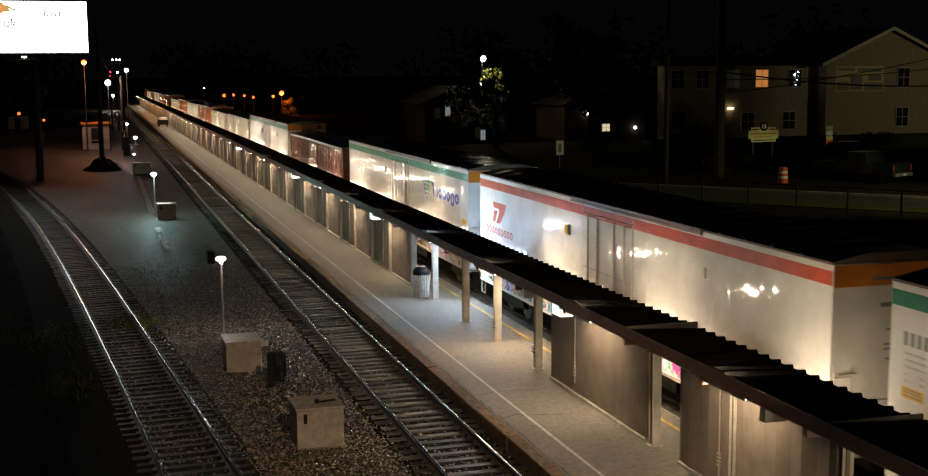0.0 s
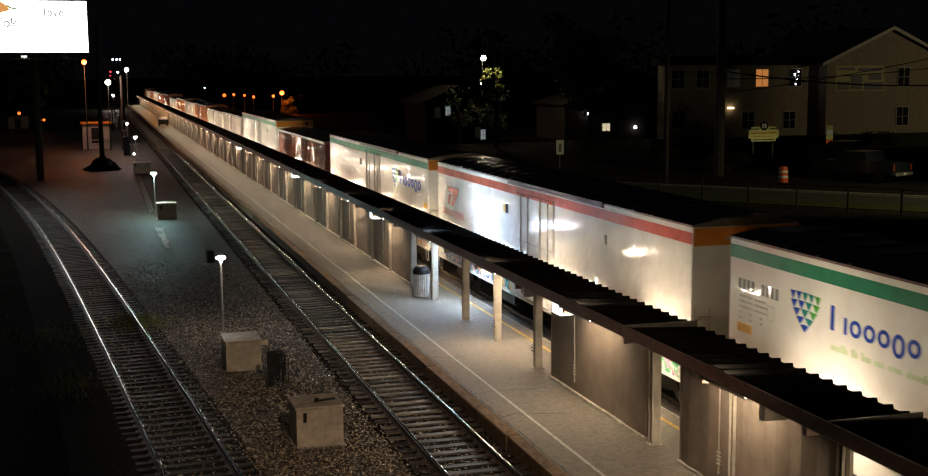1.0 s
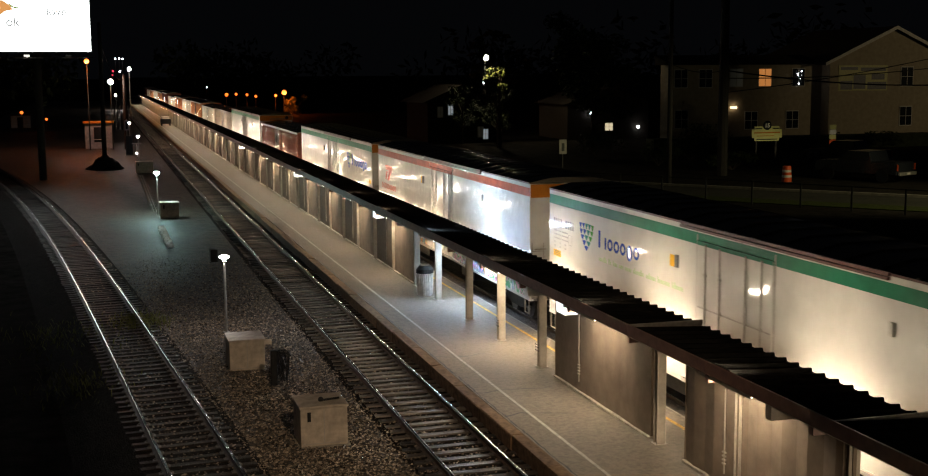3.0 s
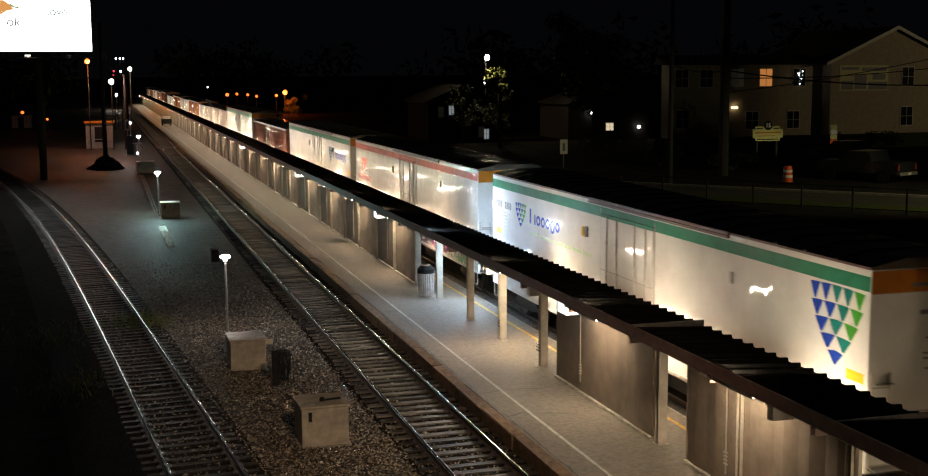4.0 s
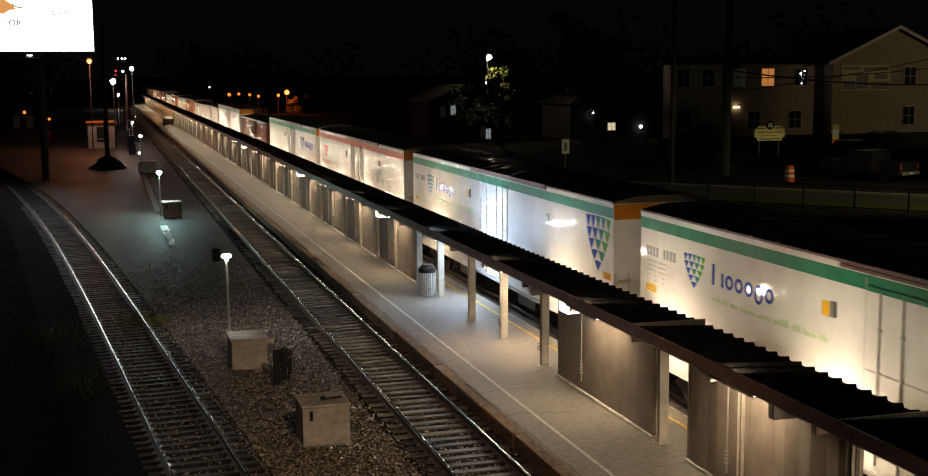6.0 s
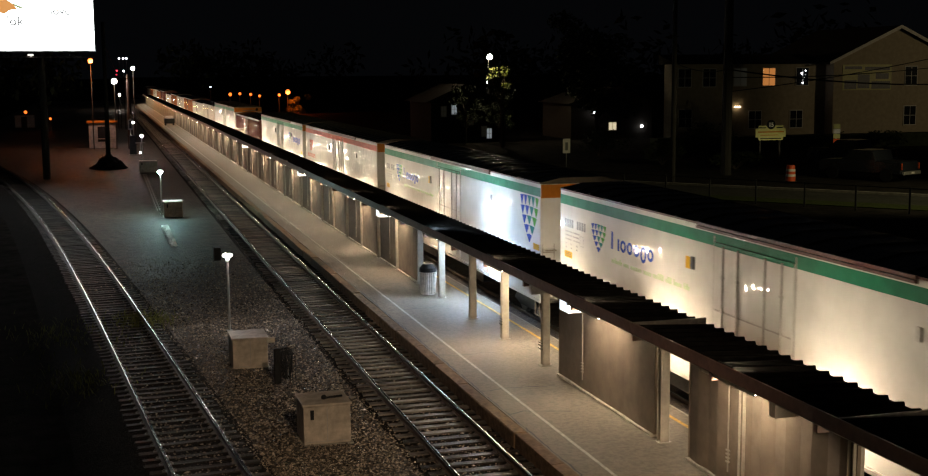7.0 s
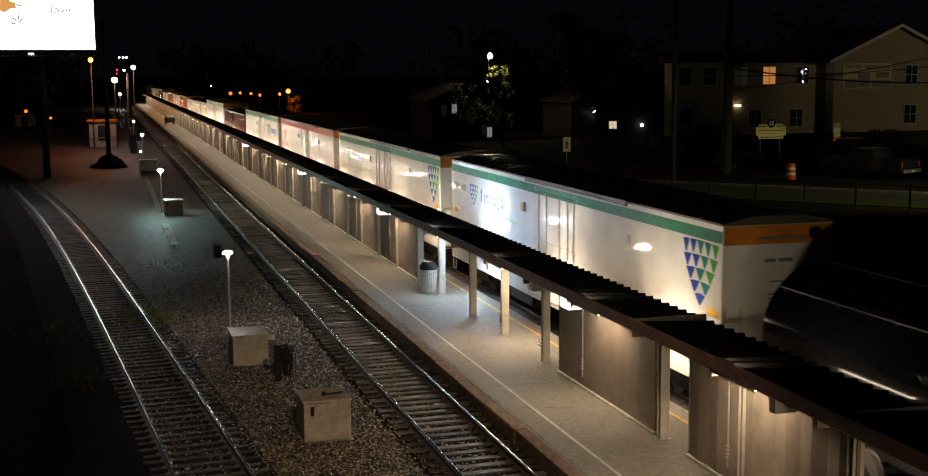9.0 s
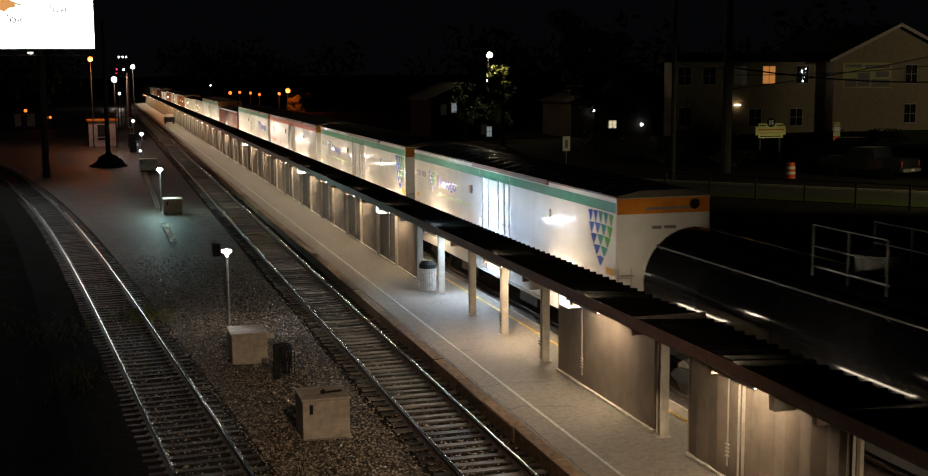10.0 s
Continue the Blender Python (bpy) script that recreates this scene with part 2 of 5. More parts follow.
def prism(bm, pts, axis, a, b):
    """An outline in two coordinates, drawn out along the third axis from a to b."""
    def at(p, w):
        return {"x": (w, p[0], p[1]), "y": (p[0], w, p[1]), "z": (p[0], p[1], w)}[axis]
    lo = [bm.verts.new(at(p, a)) for p in pts]
    hi = [bm.verts.new(at(p, b)) for p in pts]
    n = len(pts)
    bm.faces.new(lo)
    bm.faces.new(hi[::-1])
    for i in range(n):
        bm.faces.new((lo[i], hi[i], hi[(i + 1) % n], lo[(i + 1) % n]))
    bmesh.ops.recalc_face_normals(bm, faces=bm.faces)
    return bm


def smooth(me, angle=35):
    for p in me.polygons:
        p.use_smooth = True
    me.set_sharp_from_angle(angle=radians(angle))


def mesh_of(name, bm, mat, soft=False):
    bmesh.ops.recalc_face_normals(bm, faces=bm.faces)
    me = bpy.data.meshes.new(name)
    bm.to_mesh(me)
    bm.free()
    me.materials.append(mat)
    if soft:
        smooth(me)
    return me


def part(name, bm, mat, parent, label="", soft=False, at=None):
    ob = new(name, mesh_of(name, bm, mat, soft))
    ob.parent = parent
    if at is not None:
        ob.matrix_local = at
    if label:
        ob["label"] = label
    return ob


def piece(name, me, parent, m):
    ob = new(name, me)
    ob.parent = parent
    ob.matrix_local = m
    return ob


def thing(name, label, category, m=None, group="", kind=""):
    ob = new(name)
    ob.empty_display_size = 0.2
    if m is not None:
        ob.matrix_basis = m
    return tagged(ob, label, category, group, kind)


def solid(name, bm, mat, label, category, m=None, group="", kind="", soft=False):
    ob = new(name, mesh_of(name, bm, mat, soft))
    if m is not None:
        ob.matrix_basis = m
    return tagged(ob, label, category, group, kind)


# ---------------------------------------------------------------- plan
ZP = 0.15            # top of the platform above the rail heads
XPOST = 5.0          # line of the canopy posts and windbreak panels
XSIDE = 6.73         # near side of the train
XT = 8.18            # middle of the train's track
BAY = 3.73
LAMP_STEP = 7.46     # the lights stand two bays apart
POST0 = 25.04        # one post of the row
CANOPY_END = 350.0
PLAT_END = 430.0


def side_track_x(y):
    d = y - 26.0
    return -5.06 - 0.083 * d - 0.000032 * d * d - 0.0000041 * d ** 3

# ---------------------------------------------------------------- ground


def ground_height(x, y):
    # the bank beyond the train climbs to the street
    k = min(1.0, max(0.0, (x - 12.5) / 7.0))
    return -0.32 + 2.3 * k * k * (3 - 2 * k)


def build_ground():
    xs = [-900, -300, -120, -60, -40, -30, -22, -16, -12, -9, -6, -4, -2, 0, 2, 4, 6, 8, 10, 12, 13, 14, 15, 16, 17, 18, 19, 20, 24, 30, 40, 60, 90, 140, 300, 900]
    ys = [-300, -60, -20, 0, 10, 20, 30, 40, 50, 60, 75, 90, 110, 140, 180, 240, 320, 420, 600, 1000, 2200]
    bm = bmesh.new()
    g = [[bm.verts.new((x, y, ground_height(x, y))) for y in ys] for x in xs]
    for i in range(len(xs) - 1):
        for j in range(len(ys) - 1):
            bm.faces.new((g[i][j], g[i + 1][j], g[i + 1][j + 1], g[i][j + 1]))
    return solid("ground", bm, M_DIRT, "dark bare earth and gravel of the railway yard", "ground", kind="structure", soft=True)


def build_gravel():
    # gravel shoulder between the two near tracks, and round them
    bm = bmesh.new()
    rows = []
    for y in np.arange(6, 420, 2.0):
        c = side_track_x(min(y, 150))
        rows.append([bm.verts.new((x, float(y), z)) for x, z in ((c - 2.4, -0.3), (c - 1.5, -0.14), (c + 1.5, -0.14), (-2.6, -0.17), (-0.9, -0.21), (2.2, -0.215))])
    for a, b in zip(rows, rows[1:]):
        for k in range(5):
            bm.faces.new((a[k], a[k + 1], b[k + 1], b[k]))
    solid("gravel_bed", bm, M_GRAVEL, "coarse dark brown railway gravel between the tracks", "gravel", kind="stuff", soft=True)
    bm = bmesh.new()
    prism(bm, [(6.5, -0.3), (6.5, -0.13), (10.1, -0.13), (11.2, -0.31)], "y", -40, 420)
    solid("gravel_bed", bm, M_GRAVEL, "dark gravel under the train", "gravel", kind="stuff")
    solid("track_bed", boxes((-0.62, 1.97, 6, 410, -0.3, -0.204)), M_BED, "dark dirty gravel between the sleepers", "gravel", kind="stuff")
    bm = bmesh.new()
    rows = []
    for y in np.arange(8, 166, 2.0):
        c = side_track_x(float(y))
        rows.append([bm.verts.new((c + u, float(y), z)) for u, z in ((-2.6, -0.31), (-1.6, -0.086), (1.25, -0.086), (1.42, -0.136))])
    for a, b in zip(rows, rows[1:]):
        for k in range(3):
            bm.faces.new((a[k], a[k + 1], b[k + 1], b[k]))
    # the side track's dimness is put into this bed's dark colour
    solid("track_bed", bm, M_BED, "dirty gravel bed of the curving side track, darkened for its dim light", "gravel", kind="stuff", soft=True)
    # loose stones that catch the light
    rnd = np.random.RandomState(4)
    V, F = [], []
    base = np.array([(1, 0, 0), (-1, 0, 0), (0, 1, 0), (0, -1, 0), (0, 0, 1), (0, 0, -1)], float)
    faces = [(0, 2, 4), (2, 1, 4), (1, 3, 4), (3, 0, 4), (2, 0, 5), (1, 2, 5), (3, 1, 5), (0, 3, 5)]
    n = 0
    for k in range(85000):
        y = 19 + 42 * rnd.rand() ** 1.7
        c = side_track_x(y)
        x = rnd.uniform(c - 0.6, 1.9)
        if (x > -0.55 and rnd.rand() < 0.6) or (x < c + 1.25 and rnd.rand() < 0.8) or (y > 44 and rnd.rand() < (y - 44) / 17):
            continue
        s = rnd.uniform(0.015, 0.037) * (1.5 if rnd.rand() < 0.05 else 1)
        z = -0.215 if x > -0.9 else (-0.088 if x < c + 1.3 else (-0.14 - 0.03 * (x - c - 1.5) / (-4.1 - c) if x < -2.6 else -0.17 - 0.045 * (x + 2.6) / 1.7))
        p = base * rnd.uniform(0.6, 1.3, (6, 1)) * s * np.array([1, 1, 0.7]) + rnd.uniform(-0.25, 0.25, (6, 3)) * s
        V.extend((p + np.array([x, y, z + s * 0.3])).tolist())
        F.extend([tuple(i + n for i in f) for f in faces])
        n += 6
    me = bpy.data.meshes.new("loose_stones")
    me.from_pydata(V, [], F)
    me.materials.append(M_STONE)
    tagged(new("loose_stones", me), "loose crushed stones on the railway bed", "gravel", kind="stuff")


# ---------------------------------------------------------------- tracks
RAIL_FOOT = [(-0.07, -0.17), (0.07, -0.17), (0.07, -0.155), (0.012, -0.135), (0.012, -0.045), (0.035, -0.035), (0.035, -0.004),
             (-0.035, -0.004), (-0.035, -0.035), (-0.012, -0.045), (-0.012, -0.135), (-0.07, -0.155)]
RAIL_HEAD = [(-0.037, -0.022), (0.037, -0.022)] + [(0.037 * math.sin(k * math.pi / 14), -0.011 + 0.014 * math.cos(k * math.pi / 14) ** 0.6) for k in range(7, -8, -1)]


def sweep(profile, centre, off, ys, dz=0.0):
    bm = bmesh.new()
    rings = []
    for y in ys:
        y = float(y)
        sl = (centre(y + 0.1) - centre(y - 0.1)) / 0.2
        n = Vector((1, -sl, 0)).normalized()
        rings.append([bm.verts.new((centre(y) + n.x * (off + u), y + n.y * (off + u), dz + w)) for u, w in profile])
    k = len(profile)
    for a, b in zip(rings, rings[1:]):
        for i in range(k):
            bm.faces.new((a[i], a[(i + 1) % k], b[(i + 1) % k], b[i]))
    bm.faces.new(rings[0])
    bm.faces.new(rings[-1][::-1])
    return bm


def sleeper_mesh(seed, mat, length=2.42):
    r = random.Random(seed)
    bm = boxes((-length / 2, length / 2, -0.115, 0.115, -0.09, 0.09))
    bevelled(bm, 0.012)
    for v in bm.verts:
        v.co += Vector((r.uniform(-0.02, 0.02), r.uniform(-0.008, 0.008), r.uniform(-0.008, 0.008)))
    return mesh_of("sleeper", bm, mat)


SLEEPERS = [sleeper_mesh(i, M_TIE) for i in range(5)]
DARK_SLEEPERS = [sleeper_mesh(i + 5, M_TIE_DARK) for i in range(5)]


def build_track(label, centre, y0, y1, dz, near0, near1, step=0.5, seed=1, ties=SLEEPERS, tie_mat=M_TIE):
    r = random.Random(seed)
    t = thing("railway_track", label, "railway track", kind="structure")
    ys = np.arange(y0, y1 + 0.01, 3.0)
    for off in (-0.7525, 0.7525):
        rail = part("rail", sweep(RAIL_FOOT, centre, off, ys, dz), M_RAIL, t, "rusty steel rail with a polished head")
        part("rail_head", sweep(RAIL_HEAD, centre, off, ys, dz), M_RAIL_TOP, rail, "shiny worn rail head", soft=True)
    far = bmesh.new()
    plates = bmesh.new()
    k = 0
    y = y0
    while y < y1:
        sl = (centre(y + 0.1) - centre(y - 0.1)) / 0.2
        m = Matrix.Translation((centre(y) + r.uniform(-0.05, 0.05), y, dz - 0.255 + r.uniform(-0.012, 0.008))) @ Matrix.Rotation(-math.atan(sl) + r.uniform(-0.02, 0.02), 4, "Z")
        if near0 <= y <= near1 and k < 300:
            piece("sleeper", ties[r.randrange(5)], t, m)
            k += 1
            n = Vector((1, -sl, 0)).normalized()
            for off in (-0.7525, 0.7525):
                for s in (-0.11, 0.11):
                    cx, cy = centre(y) + n.x * (off + s), y + n.y * (off + s)
                    box(plates, cx - 0.05, cx + 0.05, cy - 0.08, cy + 0.08, dz - 0.166, dz - 0.15)
                    box(plates, cx - 0.02, cx + 0.02, cy + 0.03, cy + 0.06, dz - 0.15, dz - 0.125)
        else:
            c = m.translation
            box(far, c.x - 1.21, c.x + 1.21, c.y - 0.115, c.y + 0.115, c.z - 0.09, c.z + 0.09)
        y += step + r.uniform(-0.03, 0.03)
    tagged(part("far_sleepers", far, tie_mat, t, "row of weathered timber sleepers"), kind="stuff")
    tagged(part("tie_plates", plates, M_STEEL, t, "steel tie plates and spikes"), kind="stuff")
    return t


# ---------------------------------------------------------------- platform


def build_platform():
    bm = boxes((2.3, 6.5, 4, PLAT_END, -0.3, ZP))
    p = solid("platform", bm, M_ASPH, "worn tan asphalt station platform with cracks", "platform", kind="structure")
    part("line", boxes((2.975, 3.055, 4, PLAT_END, ZP + 0.001, ZP + 0.005)), M_WHITE_LINE, p, "worn white safety line")
    part("line", boxes((6.03, 6.13, 4, PLAT_END, ZP + 0.001, ZP + 0.005)), M_YELLOW_LINE, p, "worn yellow safety line")
    part("edging", boxes((6.502, 6.56, 4, PLAT_END, -0.3, ZP + 0.004)), M_CONC, p, "pale concrete edge")
    r = random.Random(3)
    kerbs = []
    for i in range(4):
        bm = boxes((-0.165, 0.165, -1.2, 1.2, -0.2, 0.2))
        bevelled(bm, 0.02)
        for v in bm.verts:
            v.co += Vector((r.uniform(-0.012, 0.012), 0, r.uniform(-0.01, 0.01)))
        kerbs.append(mesh_of("kerb", bm, M_KERB))
    for k in range(160):
        piece("kerb", kerbs[k % 4], p, pose(2.13 + r.uniform(-0.015, 0.015), 6 + 2.43 * k, ZP - 0.195 + r.uniform(-0.01, 0.01)))
    # cracks: thin dark grooves across and along
    bm = bmesh.new()
    for yc in (21.5, 28.2, 30.6, 35.0, 42.5, 47.6, 55, 63, 72, 84):
        x, y = 2.32, yc
        while x < r.choice((4.0, 5.6, 6.4)):
            nx, ny = x + r.uniform(0.12, 0.3), y + r.uniform(-0.12, 0.14)
            a, w = Vector((nx - x, ny - y, 0)).normalized(), r.uniform(0.012, 0.03)
            s = Vector((-a.y, a.x, 0)) * w
            q = [Vector((x, y, ZP + 0.003)) - s, Vector((nx, ny, ZP + 0.003)) - s, Vector((nx, ny, ZP + 0.003)) + s, Vector((x, y, ZP + 0.003)) + s]
            bm.faces.new([bm.verts.new(c) for c in q])
            x, y = nx, ny
    y = 14.0
    while y < 90:
        ny, w = y + r.uniform(0.2, 0.5), r.uniform(0.008, 0.03)
        x0, x1 = 2.33 + r.uniform(0, 0.06), 2.33 + r.uniform(0, 0.06)
        bm.faces.new([bm.verts.new(c) for c in ((x0 - w, y, ZP + 0.003), (x1 - w, ny, ZP + 0.003), (x1 + w, ny, ZP + 0.003), (x0 + w, y, ZP + 0.003))])
        y = ny
    part("crack", bm, M_BLACK, p, "dark cracks in the asphalt")
    return p


# ---------------------------------------------------------------- canopy


def roof_z(x):
    return 2.86 - 0.055 * (x - 4.2)


def roof_sheet():
    # one bay of ribbed sheet, ribs across the platform every half metre
    bm = bmesh.new()
    n = 8
    st = BAY / n
    prof = []
    for i in range(n):
        y = i * st
        prof += [(y, 0.0), (y + st - 0.10, 0.0), (y + st - 0.075, 0.07), (y + st - 0.035, 0.07), (y + st - 0.01, 0.0)]
    prof.append((BAY, 0.0))
    top = [(y, z) for y, z in prof]
    x0, x1 = 4.2, 6.2
    a = [bm.verts.new((x0, y, roof_z(x0) + z)) for y, z in top]
    b = [bm.verts.new((x1, y, roof_z(x1) + z)) for y, z in top]
    c = [bm.verts.new((x0, y, roof_z(x0) - 0.03)) for y, z in top]
    d = [bm.verts.new((x1, y, roof_z(x1) - 0.03)) for y, z in top]
    for i in range(len(top) - 1):
        bm.faces.new((a[i], b[i], b[i + 1], a[i + 1]))
        bm.faces.new((c[i], c[i + 1], d[i + 1], d[i]))
        bm.faces.new((b[i], d[i], d[i + 1], b[i + 1]))
        bm.faces.new((a[i], a[i + 1], c[i + 1], c[i]))
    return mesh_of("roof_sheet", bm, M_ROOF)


def post_mesh():
    h = 2.54
    bm = boxes((-0.11, 0.11, -0.09, -0.075, 0, h), (-0.11, 0.11, 0.075, 0.09, 0, h), (-0.012, 0.012, -0.075, 0.075, 0, h), (-0.16, 0.16, -0.14, 0.14, 0, 0.015))
    return mesh_of("post", bm, M_POST)


def build_canopy():
    c = thing("platform_canopy", "long low canopy with a black ribbed roof and brown fascia on steel posts", "canopy", kind="structure")
    sheet, post = roof_sheet(), post_mesh()
    fas = mesh_of("fascia", boxes((4.155, 4.197, 0, BAY - 0.004, 2.74, 2.99)), M_FASCIA)
    fas2 = mesh_of("fascia", boxes((6.204, 6.24, 0, BAY - 0.004, 2.68, 2.735)), M_FASCIA)
    beam = mesh_of("beam", boxes((4.2, 6.1, -0.06, 0.06, 2.56, 2.70)), M_FASCIA)
    sof = mesh_of("soffit", boxes((4.2, 6.2, 0.07, BAY - 0.07, 2.70, 2.712)), M_SOFFIT)
    n0 = -5
    n1 = int((CANOPY_END - POST0) / BAY)
    for i in range(n0, n1):
        y = POST0 + i * BAY
        if y < 5:
            continue
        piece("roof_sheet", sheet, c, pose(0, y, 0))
        piece("fascia", fas, c, pose(0, y, 0))
        piece("fascia", fas2, c, pose(0, y, 0))
        piece("soffit", sof, c, pose(0, y, 0))
        piece("beam", beam, c, pose(0, y, 0))
        if i != 1:
            piece("post", post, c, pose(XPOST, {2: 32.85, 3: 36.6, 4: 40.12, 5: 44.15, 6: 47.4}.get(i, y), ZP))
    for y in (17.15, 25.35):
        part("roof_strip", boxes((4.2, 6.2, y, y + 0.05, 2.75, 2.90)), M_ROOF_TRIM, c, "pale worn strip across the roof")
    # boxes marked True glow, in place of lamp light falling on them
    for y, lit in ((29.2, True), (32.0, False), (36.0, False), (51.6, True), (74.0, True), (103.9, True), (19.0, False)):
        part("hanging_box", boxes((4.28, 4.72, y, y + (0.6 if lit else 0.2), 2.40, 2.69)), M_HANG if lit else M_FIX, c, "pale box hanging from the canopy")
    for y in (36.6, 32.9):
        part("post_bracket", boxes((4.85, 4.885, y - 0.13, y + 0.13, 0.62, 0.66), (4.85, 4.885, y - 0.13, y + 0.13, 0.72, 0.76), (4.85, 4.885, y - 0.13, y + 0.13, 0.80, 0.83)), M_STEEL, c, "bolted steel bands")
    return c


def build_fixtures():
    me_h = mesh_of("housing", boxes((-0.13, 0.13, -1.04, 1.04, 0.035, 0.10), (-0.13, -0.115, -1.04, 1.04, -0.018, 0.04), (0.115, 0.13, -1.04, 1.04, 0, 0.04)), M_FIX)
    me_ht = mesh_of("housing", boxes((-0.06, 0.06, -1.22, 1.22, 0.105, 0.14), (-0.012, 0.012, -0.25, -0.226, 0.14, 0.622), (-0.012, 0.012, 0.226, 0.25, 0.14, 0.622)), M_FIX)
    near, far = {}, {}
    for key, m_near, m_far in (("warm", M_TUBE, M_TUBE_T), ("cool", M_TUBE_C, M_TUBE_TC), ("orange", M_TUBE_S, M_TUBE_S)):
        near[key] = mesh_of("diffuser", boxes((-0.11, 0.11, -1.0, 1.0, 0.005, 0.033)), m_near)
        far[key] = mesh_of("diffuser", boxes((-0.05, 0.05, -1.2, 1.2, 0.02, 0.10)), m_far)
    k = -2
    while True:
        y = 28.15 + LAMP_STEP * k
        if y > CANOPY_END:
            break
        tone = "cool" if k == 2 else ("orange" if 212 < y < 300 and k % 3 else "warm")
        for x, z in ((4.36, 2.645), (6.02, 2.08)):
            f = thing("canopy_light", "fluorescent light under the canopy, lit " + {"cool": "cool white", "warm": "warm white", "orange": "sodium orange"}[tone], "light fixture", pose(x, y, z), "lights under the canopy")
            piece("housing", me_h if x < 5 else me_ht, f, pose(0, 0, 0))
            piece("diffuser", (near if x < 5 else far)[tone], f, pose(0, 0, 0))
        k += 1


def build_parapet_lights():
    # low strip lights on the roof behind the upstand of the fascia; they shine across at the train
    me_h = mesh_of("housing", boxes((0, 0.02, -0.3, 0.3, 0, 0.15), (0.02, 0.11, -0.3, 0.3, 0, 0.008)), M_BLACK)
    glass = boxes((0.022, 0.062, -0.25, 0.25, 0.05, 0.092))
    me_w = mesh_of("glass", glass, M_FLOOD)
    me_c = mesh_of("glass", boxes((0.022, 0.062, -0.25, 0.25, 0.05, 0.092)), M_FLOOD_C)
    for k in range(-2, 44):
        y = 28.15 + LAMP_STEP * k
        if y > CANOPY_END:
            break
        f = thing("roof_strip_light", "strip light on the canopy roof behind the fascia", "light fixture", pose(4.2, y, 2.865), "lights on the canopy")
        piece("housing", me_h, f, pose(0, 0, 0))
        piece("glass", me_c if k == 2 else me_w, f, pose(0, 0, 0))


def build_panels(W, starts, ribbed_at, first=0):
    # folded steel windbreak, two bays wide, with a pale ledge at its foot
    def folded(n, amp, seed):
        r = random.Random(seed)
        xs = np.linspace(0, W, n + 1)
        out = []
        for k in range(n + 1):
            out.append((float(xs[k]), amp * (k % 2) + r.uniform(0, 0.012)))
        bm = bmesh.new()
        lo = [bm.verts.new((-p[1], p[0], 0.06)) for p in out]
        hi = [bm.verts.new((-p[1], p[0], 2.52)) for p in out]
        lo2 = [bm.verts.new((-p[1] + 0.03, p[0], 0.06)) for p in out]
        hi2 = [bm.verts.new((-p[1] + 0.03, p[0], 2.52)) for p in out]
        for k in range(n):
            bm.faces.new((lo[k], lo[k + 1], hi[k + 1], hi[k]))
            bm.faces.new((lo2[k], hi2[k], hi2[k + 1], lo2[k + 1]))
            bm.faces.new((hi[k], hi[k + 1], hi2[k + 1], hi2[k]))
        bm.faces.new((lo[0], hi[0], hi2[0], lo2[0]))
        bm.faces.new((lo[-1], lo2[-1], hi2[-1], hi[-1]))
        return mesh_of("sheet", bm, M_PANEL)
    smooth_sheets = [folded(9, 0.012, 1), folded(7, 0.016, 2)]
    ribbed = folded(14, 0.05, 3)
    ledge = mesh_of("ledge", bevelled(boxes((-0.09, 0.05, -0.03, W + 0.03, 0.0, 0.06)), 0.008), M_LEDGE)
    edge = mesh_of("edge_strip", boxes((-0.03, 0.04, -0.035, -0.002, 0.062, 2.52)), M_PANEL)
    bm = bmesh.new()
    tube(bm, (-0.05, 0, 0.3), (-0.05, 0, 2.5), 0.018)
    box(bm, -0.09, -0.02, -0.05, 0.05, 2.2, 2.36)
    for z in (0.5, 0.58, 0.66, 0.74):
        box(bm, -0.075, -0.03, -0.06, 0.06, z, z + 0.03)
    pipe = mesh_of("conduit", bm, M_POST)
    for k, y in enumerate(starts):
        if y + W > CANOPY_END:
            break
        t = thing("windbreak_panel", "tan painted sheet-metal windbreak between canopy posts", "windbreak", pose(XPOST - 0.02, y, ZP), "windbreaks under the canopy")
        piece("sheet", ribbed if k in ribbed_at else smooth_sheets[k % 2], t, pose(0, 0, 0))
        piece("ledge", ledge, t, pose(0, 0, 0))
        piece("edge_strip", edge, t, pose(0, 0, 0))
        piece("edge_strip", edge, t, pose(0, W + 0.037, 0))
        piece("conduit", pipe, t, pose(0, W * 0.71, 0))


def build_bin():
    b = thing("litter_bin", "pale ribbed litter bin with a dark domed lid beside a post", "litter bin", pose(4.72, 45.1, ZP))
    part("body", tube(bmesh.new(), (0, 0, 0.0), (0, 0, 0.87), 0.255, 0.29, n=20), M_BIN, b)
    for i in range(24):
        a = i * math.tau / 24
        part("rib", tube(bmesh.new(), (0.27 * math.cos(a), 0.27 * math.sin(a), 0.04), (0.31 * math.cos(a), 0.31 * math.sin(a), 0.86), 0.028, n=5), M_BIN, b)
    bm = bmesh.new()
    tube(bm, (0, 0, 0.87), (0, 0, 1.02), 0.335, 0.33, n=20)
    tube(bm, (0, 0, 1.02), (0, 0, 1.17), 0.33, 0.2, n=20)
    part("lid", bm, M_BLACK, b, "dark lid")


